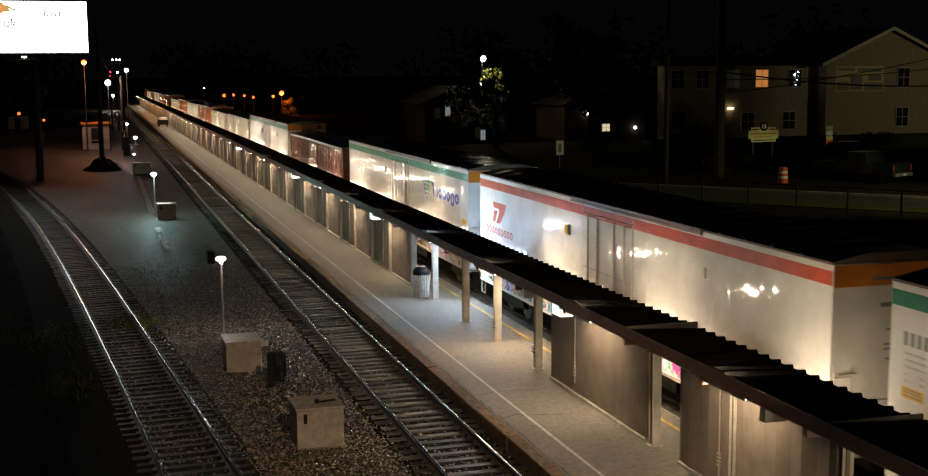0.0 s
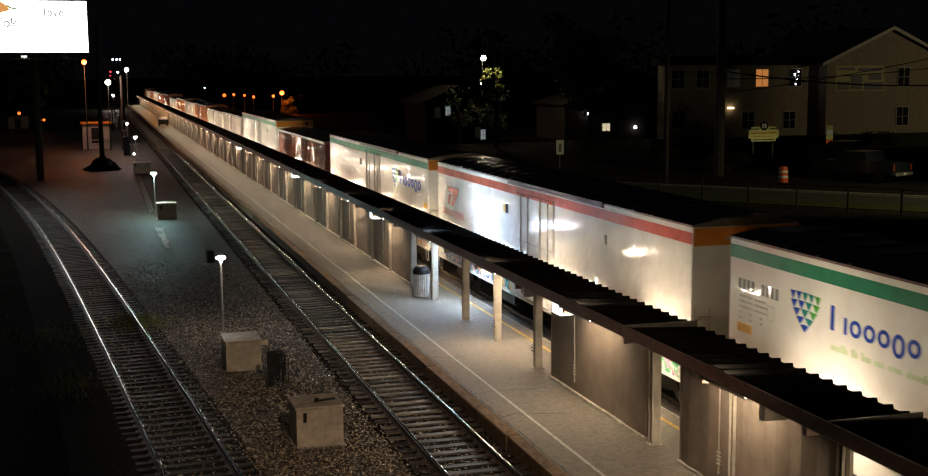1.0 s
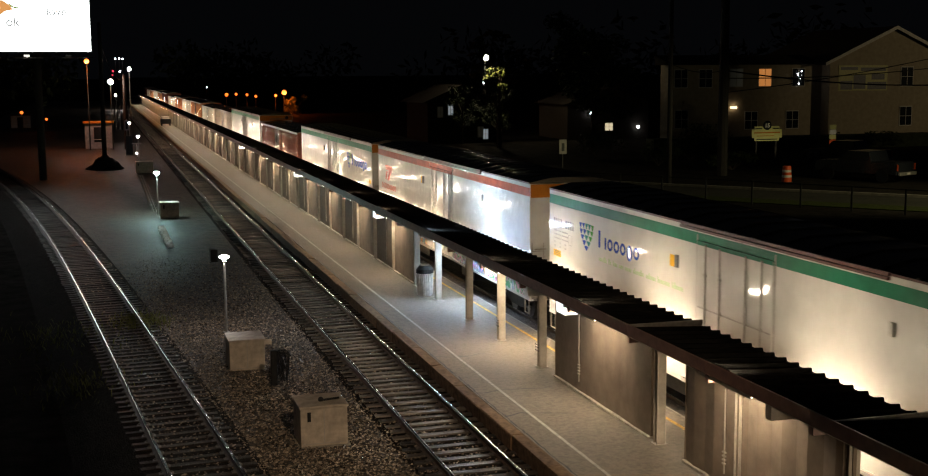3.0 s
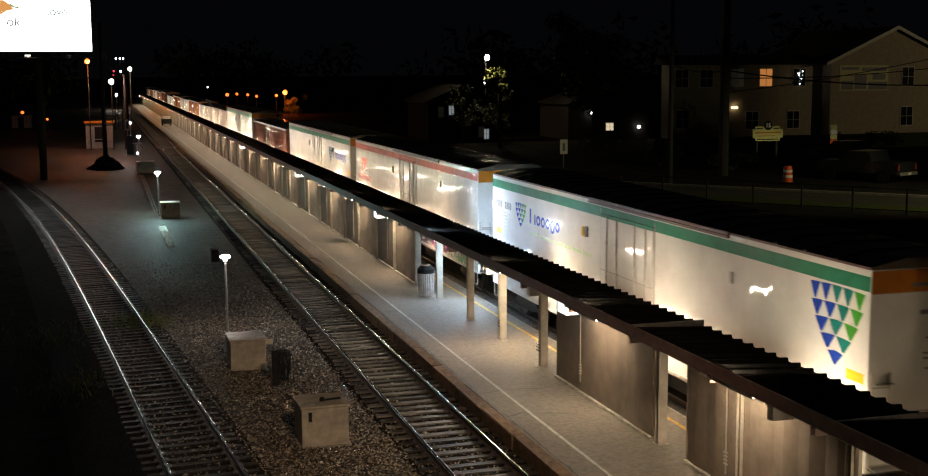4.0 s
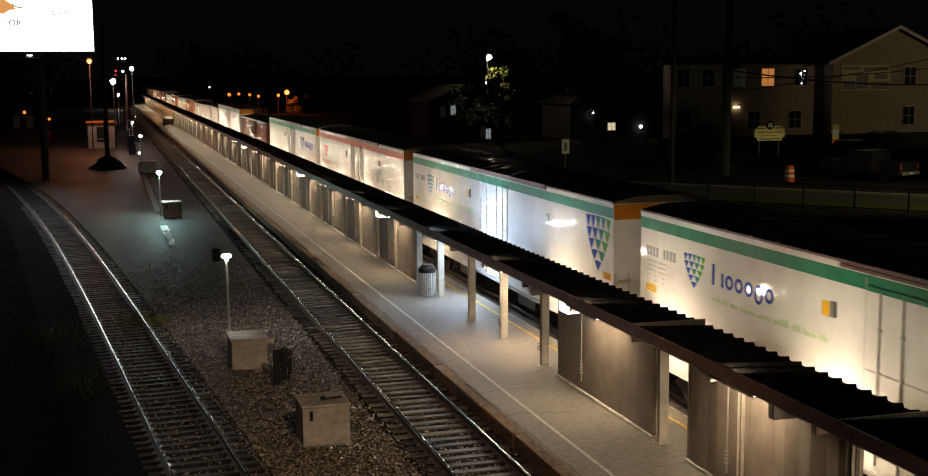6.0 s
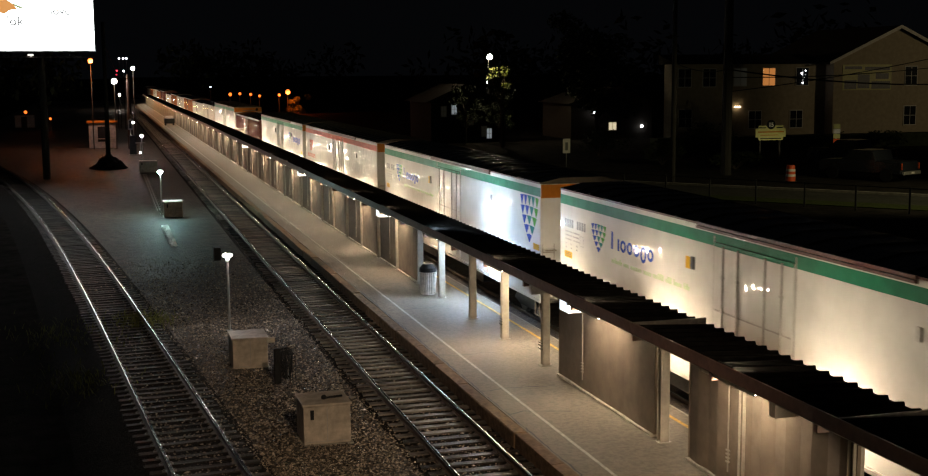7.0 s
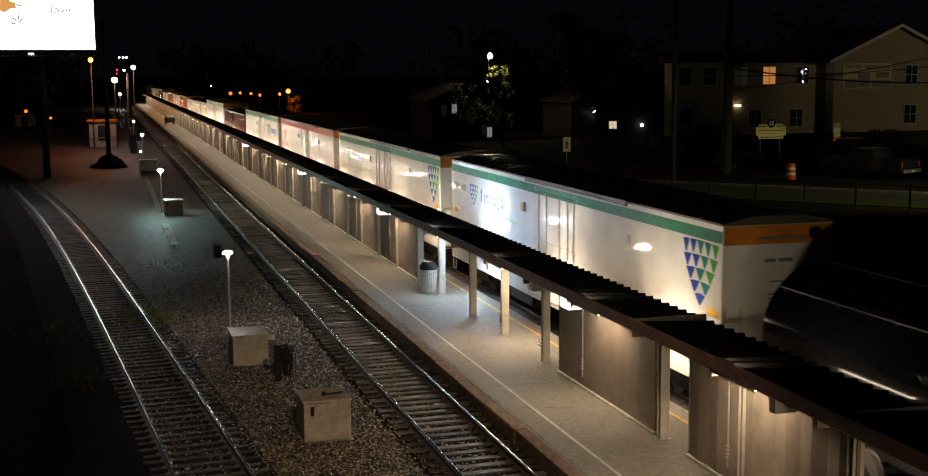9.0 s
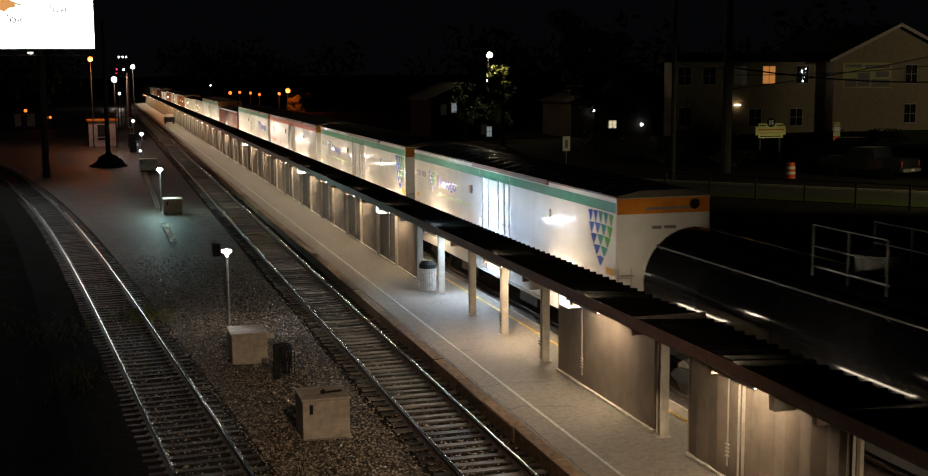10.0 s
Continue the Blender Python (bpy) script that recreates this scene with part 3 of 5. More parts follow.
build_ground()
build_gravel()
build_track("straight main track with worn shiny rails on timber sleepers", lambda y: 0.7525, 12, 520, 0.0, 17, 170, seed=1)
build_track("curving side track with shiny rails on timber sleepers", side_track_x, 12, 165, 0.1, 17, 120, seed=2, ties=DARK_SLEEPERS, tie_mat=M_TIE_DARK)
build_track("track under the freight train", lambda y: XT, -38, 520, 0.0, 16, 60, seed=5)
build_platform()
build_canopy()
build_fixtures()
build_parapet_lights()
build_panels(6.15, [17.5, 25.45], (0,))
build_panels(6.9, [47.62 + 7.46 * k for k in range(41)], (6, 7, 13, 14, 20))
build_bin()

# ---------------------------------------------------------------- the freight train
BODY = 23.2
HALF = XT - XSIDE        # half the width of a car
WHEELS = []              # wheelsets that roll
CARS = []                # (car, y of its leading end at the start)


def wheel_meshes():
    bm = bmesh.new()
    for s in (-0.7525, 0.7525):
        tube(bm, (s - 0.06, 0, 0), (s + 0.06, 0, 0), 0.455, n=24)
        tube(bm, (s - math.copysign(0.075, s) - 0.012, 0, 0), (s - math.copysign(0.075, s) + 0.012, 0, 0), 0.485, n=24)
        tube(bm, (s + math.copysign(0.05, s), 0, 0), (s + math.copysign(0.13, s), 0, 0), 0.13, n=12)
        for k in range(5):
            a = k * math.tau / 5
            box(bm, s + 0.061, s + 0.066, 0.25 * math.cos(a) - 0.05, 0.25 * math.cos(a) + 0.05, 0.25 * math.sin(a) - 0.05, 0.25 * math.sin(a) + 0.05)
    tube(bm, (-1.0, 0, 0), (1.0, 0, 0), 0.085, n=12)
    return mesh_of("wheelset", bm, M_STEEL)


def truck_frame_mesh():
    bm = bmesh.new()
    for s in (-0.98, 0.98):
        prism(bm, [(-1.25, 0.50), (-0.95, 0.72), (-0.45, 0.80), (0.45, 0.80), (0.95, 0.72), (1.25, 0.50), (0.95, 0.40), (0.5, 0.33), (-0.5, 0.33), (-0.95, 0.40)], "x", s - 0.07, s + 0.07)
        for k in (-0.22, 0, 0.22):
            tube(bm, (s + 0.08, k, 0.36), (s + 0.08, k, 0.62), 0.07, n=8)
    box(bm, -0.95, 0.95, -0.2, 0.2, 0.5, 0.8)
    return mesh_of("truck_frame", bm, M_BLACK)


WHEELSET, TRUCK = wheel_meshes(), truck_frame_mesh()


def running_gear(car, length, rolls=True):
    """Trucks, wheelsets, couplers: the car's leading end is at y = 0 and it reaches back to -length."""
    for yc in (-2.6, -length + 2.6):
        tr = piece("truck_frame", TRUCK, car, pose(0, yc, 0))
        for d in (-0.88, 0.88):
            w = piece("wheelset", WHEELSET, tr, pose(0, d, 0.455))
            if rolls:
                WHEELS.append((w, d))
    for y0, y1 in ((0.0, 0.92), (-length - 0.92, -length)):
        bm = boxes((-0.12, 0.12, y0, y1, 0.72, 0.98))
        end = y1 if y1 > 0 else y0
        box(bm, -0.2, 0.2, end - 0.18, end + 0.18, 0.66, 1.04)
        part("coupler", bm, M_BLACK, car, "black knuckle coupler")


def tall_body(length, half, z0, z1, crown=0.28):
    bm = bmesh.new()
    prism(bm, [(-half, z0), (half, z0), (half, z1), (-half, z1)], "y", -length, 0)
    return bm


def ladder(car, x, y, z0, z1, width=0.42, along="y", mat=None):
    bm = bmesh.new()
    for s in (0, width):
        a, b = ((x, y + s, z0), (x, y + s, z1)) if along == "y" else ((x + s, y, z0), (x + s, y, z1))
        tube(bm, a, b, 0.016, n=5)
    z = z0 + 0.1
    while z < z1:
        a, b = ((x, y, z), (x, y + width, z)) if along == "y" else ((x, y, z), (x + width, y, z))
        tube(bm, a, b, 0.014, n=5)
        z += 0.38
    return part("ladder", bm, mat or M_POST, car, "grey steel ladder")


def slab(bm, y0, y1, z0, z1, proud=0.004):
    """A thin painted patch on the near side of a car."""
    return box(bm, -HALF - proud, -HALF - 0.0005, y0, y1, z0, z1)


def marks(car, seed, y=-0.4):
    """Reporting marks and data block as plain bars."""
    r = random.Random(seed)
    for k in range(8):
        a = y - 0.19 * k - (0.24 if k > 3 else 0)
        part("mark_bar", slab(bmesh.new(), a - 0.13, a, 3.78, 4.03), M_MARK, car, "dark grey lettering bar")
    bm = bmesh.new()
    for z in (3.62, 3.50, 3.38):
        slab(bm, y - 0.6 - r.uniform(0, 0.06), y - 0.05, z, z + 0.045)
        slab(bm, y - 1.15 - r.uniform(0, 0.1), y - 0.72, z, z + 0.045)
    for z in (3.24, 3.12):
        for k in range(3):
            slab(bm, y - 0.45 * k - 0.16, y - 0.45 * k - 0.05, z, z + 0.05)
    for a, b, c, d in ((-1.55, -1.25, 3.60, 3.615), (-1.55, -1.25, 3.30, 3.315), (-1.265, -1.25, 3.3, 3.615), (-1.55, -1.535, 3.3, 3.615)):
        slab(bm, y + a, y + b, c, d)
    tagged(part("data_block", bm, M_FINE, car, "faint grey data lettering bars"), kind="stuff")
    part("placard", boxes((-HALF - 0.005, -HALF - 0.0005, y - 0.62, y, 2.83, 3.03)), M_PLATE, car, "yellow placard")
    for z in (2.87, 2.93, 2.98):
        part("placard_line", slab(bmesh.new(), y - 0.55, y - 0.07, z, z + 0.02, 0.007), M_MARK, car)


def shield(car, y0, width, ztop, height, columns=(5, 4, 3, 2, 1)):
    """Emblem of small hanging triangles in a round-sided shield, blue through teal to green."""
    rowh = height / len(columns)
    mid = y0 - width / 2
    for i, c in enumerate(columns):
        wide, deep = width * (1.0, 0.95, 0.80, 0.58, 0.30)[i], rowh * (1.12, 1.02, 0.98, 0.94, 0.94)[i]
        w = wide / c
        top = ztop - sum(rowh * (1.12, 1.02, 0.98, 0.94, 0.94)[j] for j in range(i))
        for k in range(c):
            a = mid + wide / 2 - k * w
            lift = [0.10 * rowh * math.sin(math.pi * q / c) for q in (k, k + 1, k + 0.5)]
            tone = 0 if k < c * 0.28 else (1 if k < c * 0.66 else 2)
            tone = 0 if c == 1 else tone
            pts = [(a - 0.03 * w, top + lift[0]), (a - 0.5 * w, top + lift[2] + 0.02 * rowh), (a - 0.97 * w, top + lift[1]), (a - 0.56 * w, top + lift[2] - deep * 0.93), (a - 0.44 * w, top + lift[2] - deep * 0.93)]
            part("emblem_triangle", prism(bmesh.new(), pts, "x", -HALF - 0.004, -HALF - 0.0005), (M_LOGO_BLUE, M_LOGO_TEAL, M_LOGO_GREEN)[tone], car, ("blue", "teal", "green")[tone] + " triangle of a shield emblem")


def hoop(bm, yc, zc, ry, rz, w, a0=0.0, a1=360.0, n=20):
    """A flat painted oval hoop, or a part of one, on the near side of a car."""
    rows = []
    for k in range(n + 1):
        a = radians(a0 + (a1 - a0) * k / n)
        ring = []
        for f in (1.0, 0.0):
            p, q = yc - (ry - w * (1 - f)) * math.cos(a), zc + (rz - w * 0.75 * (1 - f)) * math.sin(a)
            ring += [bm.verts.new((-HALF - 0.004, p, q)), bm.verts.new((-HALF - 0.0005, p, q))]
        rows.append(ring)
    for p, q in zip(rows, rows[1:]):
        for i, j in ((0, 1), (1, 3), (3, 2), (2, 0)):
            bm.faces.new((p[i], p[j], q[j], q[i]))
    return bm


def wordmark(car, y, z, h, step, mat, label):
    """Two plain upright bars and five plain hoops, as long and as tall as the painted name."""
    w = step * 0.26
    shapes = [slab(bmesh.new(), y - w * 1.2, y, z, z + h * 1.5), slab(bmesh.new(), y - step * 1.1 - w, y - step * 1.1, z, z + h)]
    a = y - step * 1.55
    for k in range(5):
        shapes.append(hoop(bmesh.new(), a - step * 0.47, z + h * (0.36 if k == 3 else 0.5), step * 0.47, h * (0.68 if k == 3 else 0.52), w))
        a -= step * 1.07
    for bm in shapes:
        part("wordmark_stroke", bm, mat, car, label)


def graffiti_material(name, seed, cols):
    m = bpy.data.materials.new(name)
    m.use_nodes = True
    N, L = m.node_tree.nodes, m.node_tree.links
    b = N["Principled BSDF"]
    tc = N.new("ShaderNodeTexCoord")
    mp = N.new("ShaderNodeMapping")
    mp.inputs["Location"].default_value = (seed * 3.1, seed * 1.7, 0)
    L.new(tc.outputs["Object"], mp.inputs[0])
    wv = N.new("ShaderNodeTexNoise")
    wv.inputs["Scale"].default_value, wv.inputs["Detail"].default_value, wv.inputs["Distortion"].default_value = 1.1, 2.0, 2.2
    L.new(mp.outputs[0], wv.inputs["Vector"])
    rp = N.new("ShaderNodeValToRGB")
    rp.color_ramp.interpolation = "CONSTANT"
    el = rp.color_ramp.elements
    while len(el) < len(cols):
        el.new(0.5)
    for k, c in enumerate(cols):
        el[k].position = 0.0 if k == 0 else 0.30 + 0.42 * k / len(cols)
        el[k].color = (*c, 1)
    L.new(wv.outputs[0], rp.inputs[0])
    L.new(rp.outputs[0], b.inputs["Base Color"])
    b.inputs["Roughness"].default_value = 0.35
    return m


M_GRAF_A = graffiti_material("graffiti_pink", 1, [(0.02, 0.02, 0.02), (0.55, 0.04, 0.25), (0.62, 0.6, 0.6), (0.05, 0.35, 0.12), (0.7, 0.25, 0.4), (0.02, 0.3, 0.5), (0.6, 0.6, 0.55)])
M_GRAF_B = graffiti_material("graffiti_mixed", 4, [(0.65, 0.62, 0.55), (0.1, 0.45, 0.5), (0.02, 0.02, 0.025), (0.55, 0.45, 0.65), (0.7, 0.25, 0.05), (0.65, 0.6, 0.2), (0.03, 0.03, 0.03)])


def graffiti(car, y0, y1, z0, z1, mat, seed):
    r = random.Random(seed)
    pts = []
    n = 26
    for k in range(n + 1):
        pts.append((y0 + (y1 - y0) * k / n, z1 + r.uniform(-0.25, 0.25)))
    for k in range(n, -1, -1):
        pts.append((y0 + (y1 - y0) * k / n, z0 + r.uniform(0, 0.12)))
    bm = prism(bmesh.new(), pts, "x", -HALF - 0.006, -HALF - 0.0005)
    return part("graffiti", bm, mat, car, "bright sprayed graffiti")


def reefer(label, y_lead, stripe, seed, livery="shield", end_paint=True, rolls=True, paint=M_CAR):
    car = thing("refrigerator_car", label, "railway car", pose(XT, y_lead, 0), "cars of the freight train")
    z0, z1 = 0.92, 4.88
    body = part("body", bevelled(tall_body(BODY, HALF, z0, z1), 0.015), paint, car, "glossy white wavy steel sides")
    # roof: low crown with cross ribs, and a maroon eave
    bm = bmesh.new()
    prism(bm, [(-HALF - 0.01, z1 + 0.003), (HALF + 0.01, z1 + 0.003), (HALF + 0.01, z1 + 0.05), (0.7, z1 + 0.20), (-0.7, z1 + 0.20), (-HALF - 0.01, z1 + 0.05)], "y", -BODY + 0.003, -0.003)
    roof = part("roof", bm, M_CAR_ROOF, car, "dark dirty metal roof")
    bm = bmesh.new()
    for k in range(1, 20):
        y = -BODY * k / 20
        prism(bm, [(-HALF, z1 + 0.055), (-0.7, z1 + 0.204), (0.7, z1 + 0.204), (HALF, z1 + 0.055), (HALF, z1 + 0.085), (0.7, z1 + 0.235), (-0.7, z1 + 0.235), (-HALF, z1 + 0.085)], "y", y - 0.04, y + 0.04)
    part("rib", bm, M_CAR_ROOF, roof, "cross ribs of the roof")
    part("eave", boxes((-HALF - 0.02, -HALF - 0.0105, -BODY, 0, z1 + 0.002, z1 + 0.05)), M_ROOF_EDGE, car, "maroon eave strip")
    bm = bmesh.new()
    slab(bm, -BODY + 0.01, -0.01, 4.46, 4.75)
    part("stripe", bm, stripe, car, ("green" if stripe == M_GREEN else "red") + " painted stripe under the eave")
    # plug door with its track, rods and seams
    door = part("door", boxes((-HALF - 0.03, -HALF - 0.0055, -13.75, -10.25, 1.12, 4.55)), paint, car, "white plug door")
    bm = bmesh.new()
    slab(bm, -13.75, -10.25, 4.46, 4.56, 0.034)
    part("stripe", bm, stripe, door)
    for y in (-10.7, -11.4, -12.6, -13.3):
        bm = bmesh.new()
        tube(bm, (-HALF - 0.05, y, 1.2), (-HALF - 0.05, y, 4.5), 0.02, n=6)
        for z in (1.5, 2.1, 2.95, 3.75):
            box(bm, -HALF - 0.07, -HALF - 0.03, y - 0.05, y + 0.05, z, z + 0.05)
        part("lock_rod", bm, M_SEAM, door, "locking rod")
    part("lock_bar", boxes((-HALF - 0.045, -HALF - 0.0305, -13.7, -10.3, 2.94, 2.97)), M_SEAM, door)
    bm = boxes((-HALF - 0.09, -HALF - 0.021, -17.8, -9.4, 4.80, 4.86), (-HALF - 0.07, -HALF - 0.021, -17.8, -9.4, 4.87, 4.945))
    part("door_track", bm, M_ROOF_EDGE, car, "maroon door track under the eave")
    part("door_track", boxes((-HALF - 0.08, -HALF - 0.006, -17.6, -9.6, 0.98, 1.05)), M_SEAM, car, "lower door track")
    for y in (-10.21, -13.79):
        part("seam", slab(bmesh.new(), y - 0.02, y + 0.02, 1.0, 4.7, 0.012), M_SEAM, car, "door jamb seam")
    part("vent_box", boxes((-HALF - 0.06, -HALF - 0.0005, -17.98, -17.86, 3.78, 4.04)), M_SEAM, car, "small grey box")
    part("vent_box", boxes((-HALF - 0.06, -HALF - 0.0005, -9.22, -9.08, 3.74, 4.05)), M_MARK, car, "small dark box")
    part("placard", boxes((-HALF - 0.005, -HALF - 0.0005, -8.98, -8.72, 3.72, 4.02)), M_PLATE, car, "yellow placard")
    # sill, steps and ladders
    part("sill", boxes((-HALF - 0.012, -HALF - 0.0005, -BODY + 0.02, -0.02, 0.925, 1.02)), M_CAR, car, "white side sill")
    part("underframe", boxes((-0.45, 0.45, -BODY, 0, 0.62, 0.915), (-1.3, 1.3, -9.5, -7.2, 0.5, 0.91), (-1.2, -0.5, -16, -14.2, 0.45, 0.91)), M_BLACK, car, "black underframe and tanks")
    for y in (-0.55, -BODY + 0.12):
        bm = boxes((-HALF, -HALF + 0.03, y, y + 0.035, 0.48, 0.93), (-HALF, -HALF + 0.03, y + 0.40, y + 0.435, 0.48, 0.93), (-HALF, -HALF + 0.03, y, y + 0.435, 0.45, 0.485))
        part("step", bm, M_POST, car, "white stirrup step")
    # ends
    for ye, s in ((-BODY, -1), (0.0, 1)):
        a, b = sorted((ye + s * 0.001, ye + s * 0.006))
        part("end_band", boxes((-HALF + 0.02, HALF - 0.02, a, b, 4.42, 4.86)), M_ORANGE if end_paint else M_CAR, car, "orange-yellow band across the end")
        bm = bmesh.new()
        a, b = sorted((ye + s * 0.0065, ye + s * 0.009))
        box(bm, -0.55, 0.9, a, b, 4.53, 4.60)
        part("end_lettering", bm, M_MARK, car, "dark lettering bars on the end")
        a, b = sorted((ye + s * 0.001, ye + s * 0.004))
        for x0, x1, za, zb in ((-0.35, -0.05, 3.98, 4.07), (0.02, 0.4, 3.98, 4.07), (-0.2, 0.15, 3.5, 3.54), (-0.25, 0.2, 3.2, 3.24), (-0.25, 0.15, 3.1, 3.14), (-0.2, 0.1, 2.9, 2.94)):
            part("end_lettering", boxes((x0, x1, a, b, za, zb)), M_MARK, car, "dark lettering bar on the end")
        y = ye + s * 0.05
        ladder(car, -HALF + 0.06, y, 1.0, 2.9, 0.4, "x")
        bm = bmesh.new()
        tube(bm, (-1.3, y, 2.1), (1.3, y, 2.1), 0.015, n=5)
        tube(bm, (-1.3, y, 2.68), (-0.9, y, 2.68), 0.02, n=5)
        part("grab_iron", bm, M_POST, car, "white grab iron")
        bm = boxes((-1.4, 1.4, min(ye, ye + s * 0.3), max(ye, ye + s * 0.3), 1.02, 1.06))
        part("crosswalk", bm, M_STEEL, car, "steel end platform")
    bm = bmesh.new()
    tube(bm, (0.95, -BODY - 0.05, 4.66), (0.95, -BODY - 0.007, 4.66), 0.15, n=16)
    part("air_intake", bm, M_BLACK, car, "dark round opening in the end band")
    if livery == "shield":
        marks(car, seed)
        shield(car, -2.55, 1.15, 4.12, 0.82)
        wordmark(car, -4.05, 3.56, 0.33, 0.415, M_LOGO_BLUE, "blue painted bars and hoops")
        bm = bmesh.new()
        y = -4.1
        r = random.Random(seed)
        while y > -9.0:
            for k in range(r.randint(3, 9)):
                w = r.uniform(0.035, 0.075)
                slab(bm, y - w, y, 3.17, 3.17 + r.choice((0.1, 0.1, 0.1, 0.16)))
                y -= w + 0.025
            y -= 0.1
        tagged(part("tagline", bm, M_TAGLINE, car, "pale green slogan bars"), kind="stuff")
        shield(car, -21.15, 1.9, 4.38, 1.6)
        part("placard", boxes((-HALF - 0.005, -HALF - 0.0005, -BODY + 0.12, -BODY + 0.7, 2.66, 2.86)), M_PLATE, car, "yellow placard")
    elif livery == "tail_shield":
        # emblem and name at the trailing end
        shield(car, -16.4, 1.25, 4.05, 0.9)
        wordmark(car, -18.0, 3.42, 0.42, 0.58, M_LOGO_BLUE, "blue painted bars and hoops")
        part("placard", boxes((-HALF - 0.005, -HALF - 0.0005, -BODY + 0.25, -BODY + 0.8, 2.75, 2.95)), M_PLATE, car, "yellow placard")
    elif livery == "red":
        bm = bmesh.new()
        prism(bm, [(-1.55, 4.02), (-3.05, 4.02), (-2.9, 3.72), (-2.35, 3.28), (-1.95, 3.28), (-2.25, 3.62), (-2.25, 3.8), (-1.65, 3.8)], "x", -HALF - 0.004, -HALF - 0.0005)
        prism(bm, [(-1.7, 3.72), (-2.1, 3.72), (-1.8, 3.3), (-1.55, 3.3)], "x", -HALF - 0.004, -HALF - 0.0005)
        part("emblem", bm, M_RED, car, "red angular emblem")
        for k in range(9):
            part("wordmark_stroke", hoop(bmesh.new(), -0.9 - 0.34 * k, 2.98, 0.14, 0.14, 0.075), M_RED, car, "red painted hoop")
    if seed in (2, 3):
        graffiti(car, -0.6, -9.6, 0.95, 1.9, M_GRAF_A if seed == 2 else M_GRAF_B, seed)
        graffiti(car, -13.9, -22.6, 0.95, 1.85, M_GRAF_B if seed == 2 else M_GRAF_A, seed + 7)
    running_gear(car, BODY, rolls)
    CARS.append((car, y_lead))
    return car


def boxcar(label, y_lead, length, mat, seed, top=4.28, rolls=False):
    car = thing("boxcar", label, "railway car", pose(XT, y_lead, 0), "cars of the freight train")
    h = HALF - 0.06
    part("body", tall_body(length, h, 1.0, top), mat, car)
    rib = mesh_of("side_post", prism(bmesh.new(), [(-h - 0.001, -0.11), (-h - 0.055, -0.06), (-h - 0.055, 0.06), (-h - 0.001, 0.11)], "z", 1.1, top - 0.12), mat)
    n = int(length / 0.55)
    for k in range(n):
        y = -length * (k + 0.5) / n
        if -length * 0.58 < y < -length * 0.42:
            continue
        piece("side_post", rib, car, pose(0, y, 0))
    part("door", boxes((-h - 0.09, -h - 0.002, -length * 0.57, -length * 0.43, 1.1, top - 0.15)), mat, car, "sliding door")
    bm = bmesh.new()
    prism(bm, [(-h - 0.03, top + 0.002), (h + 0.03, top + 0.002), (h + 0.03, top + 0.05), (0, top + 0.24), (-h - 0.03, top + 0.05)], "y", -length, 0)
    part("roof", bm, M_CAR_ROOF, car, "dark sheet roof")
    part("top_chord", boxes((-h - 0.06, -h - 0.031, -length, 0, top - 0.1, top + 0.02)), M_STEEL, car, "worn top rail")
    part("sill", boxes((-h - 0.02, -h - 0.001, -length, 0, 0.8, 1.05)), mat, car)
    part("underframe", boxes((-0.4, 0.4, -length, 0, 0.6, 0.995)), M_BLACK, car)
    bm = bmesh.new()
    for z in np.arange(1.3, top - 0.3, 0.36):
        for ye, s in ((-length, -1), (0, 1)):
            a, b = sorted((ye + s * 0.001, ye + s * 0.05))
            box(bm, -h + 0.1, h - 0.1, a, b, float(z), float(z) + 0.16)
    part("end_corrugation", bm, mat, car, "corrugated end")
    running_gear(car, length, rolls)
    CARS.append((car, y_lead))
    return car


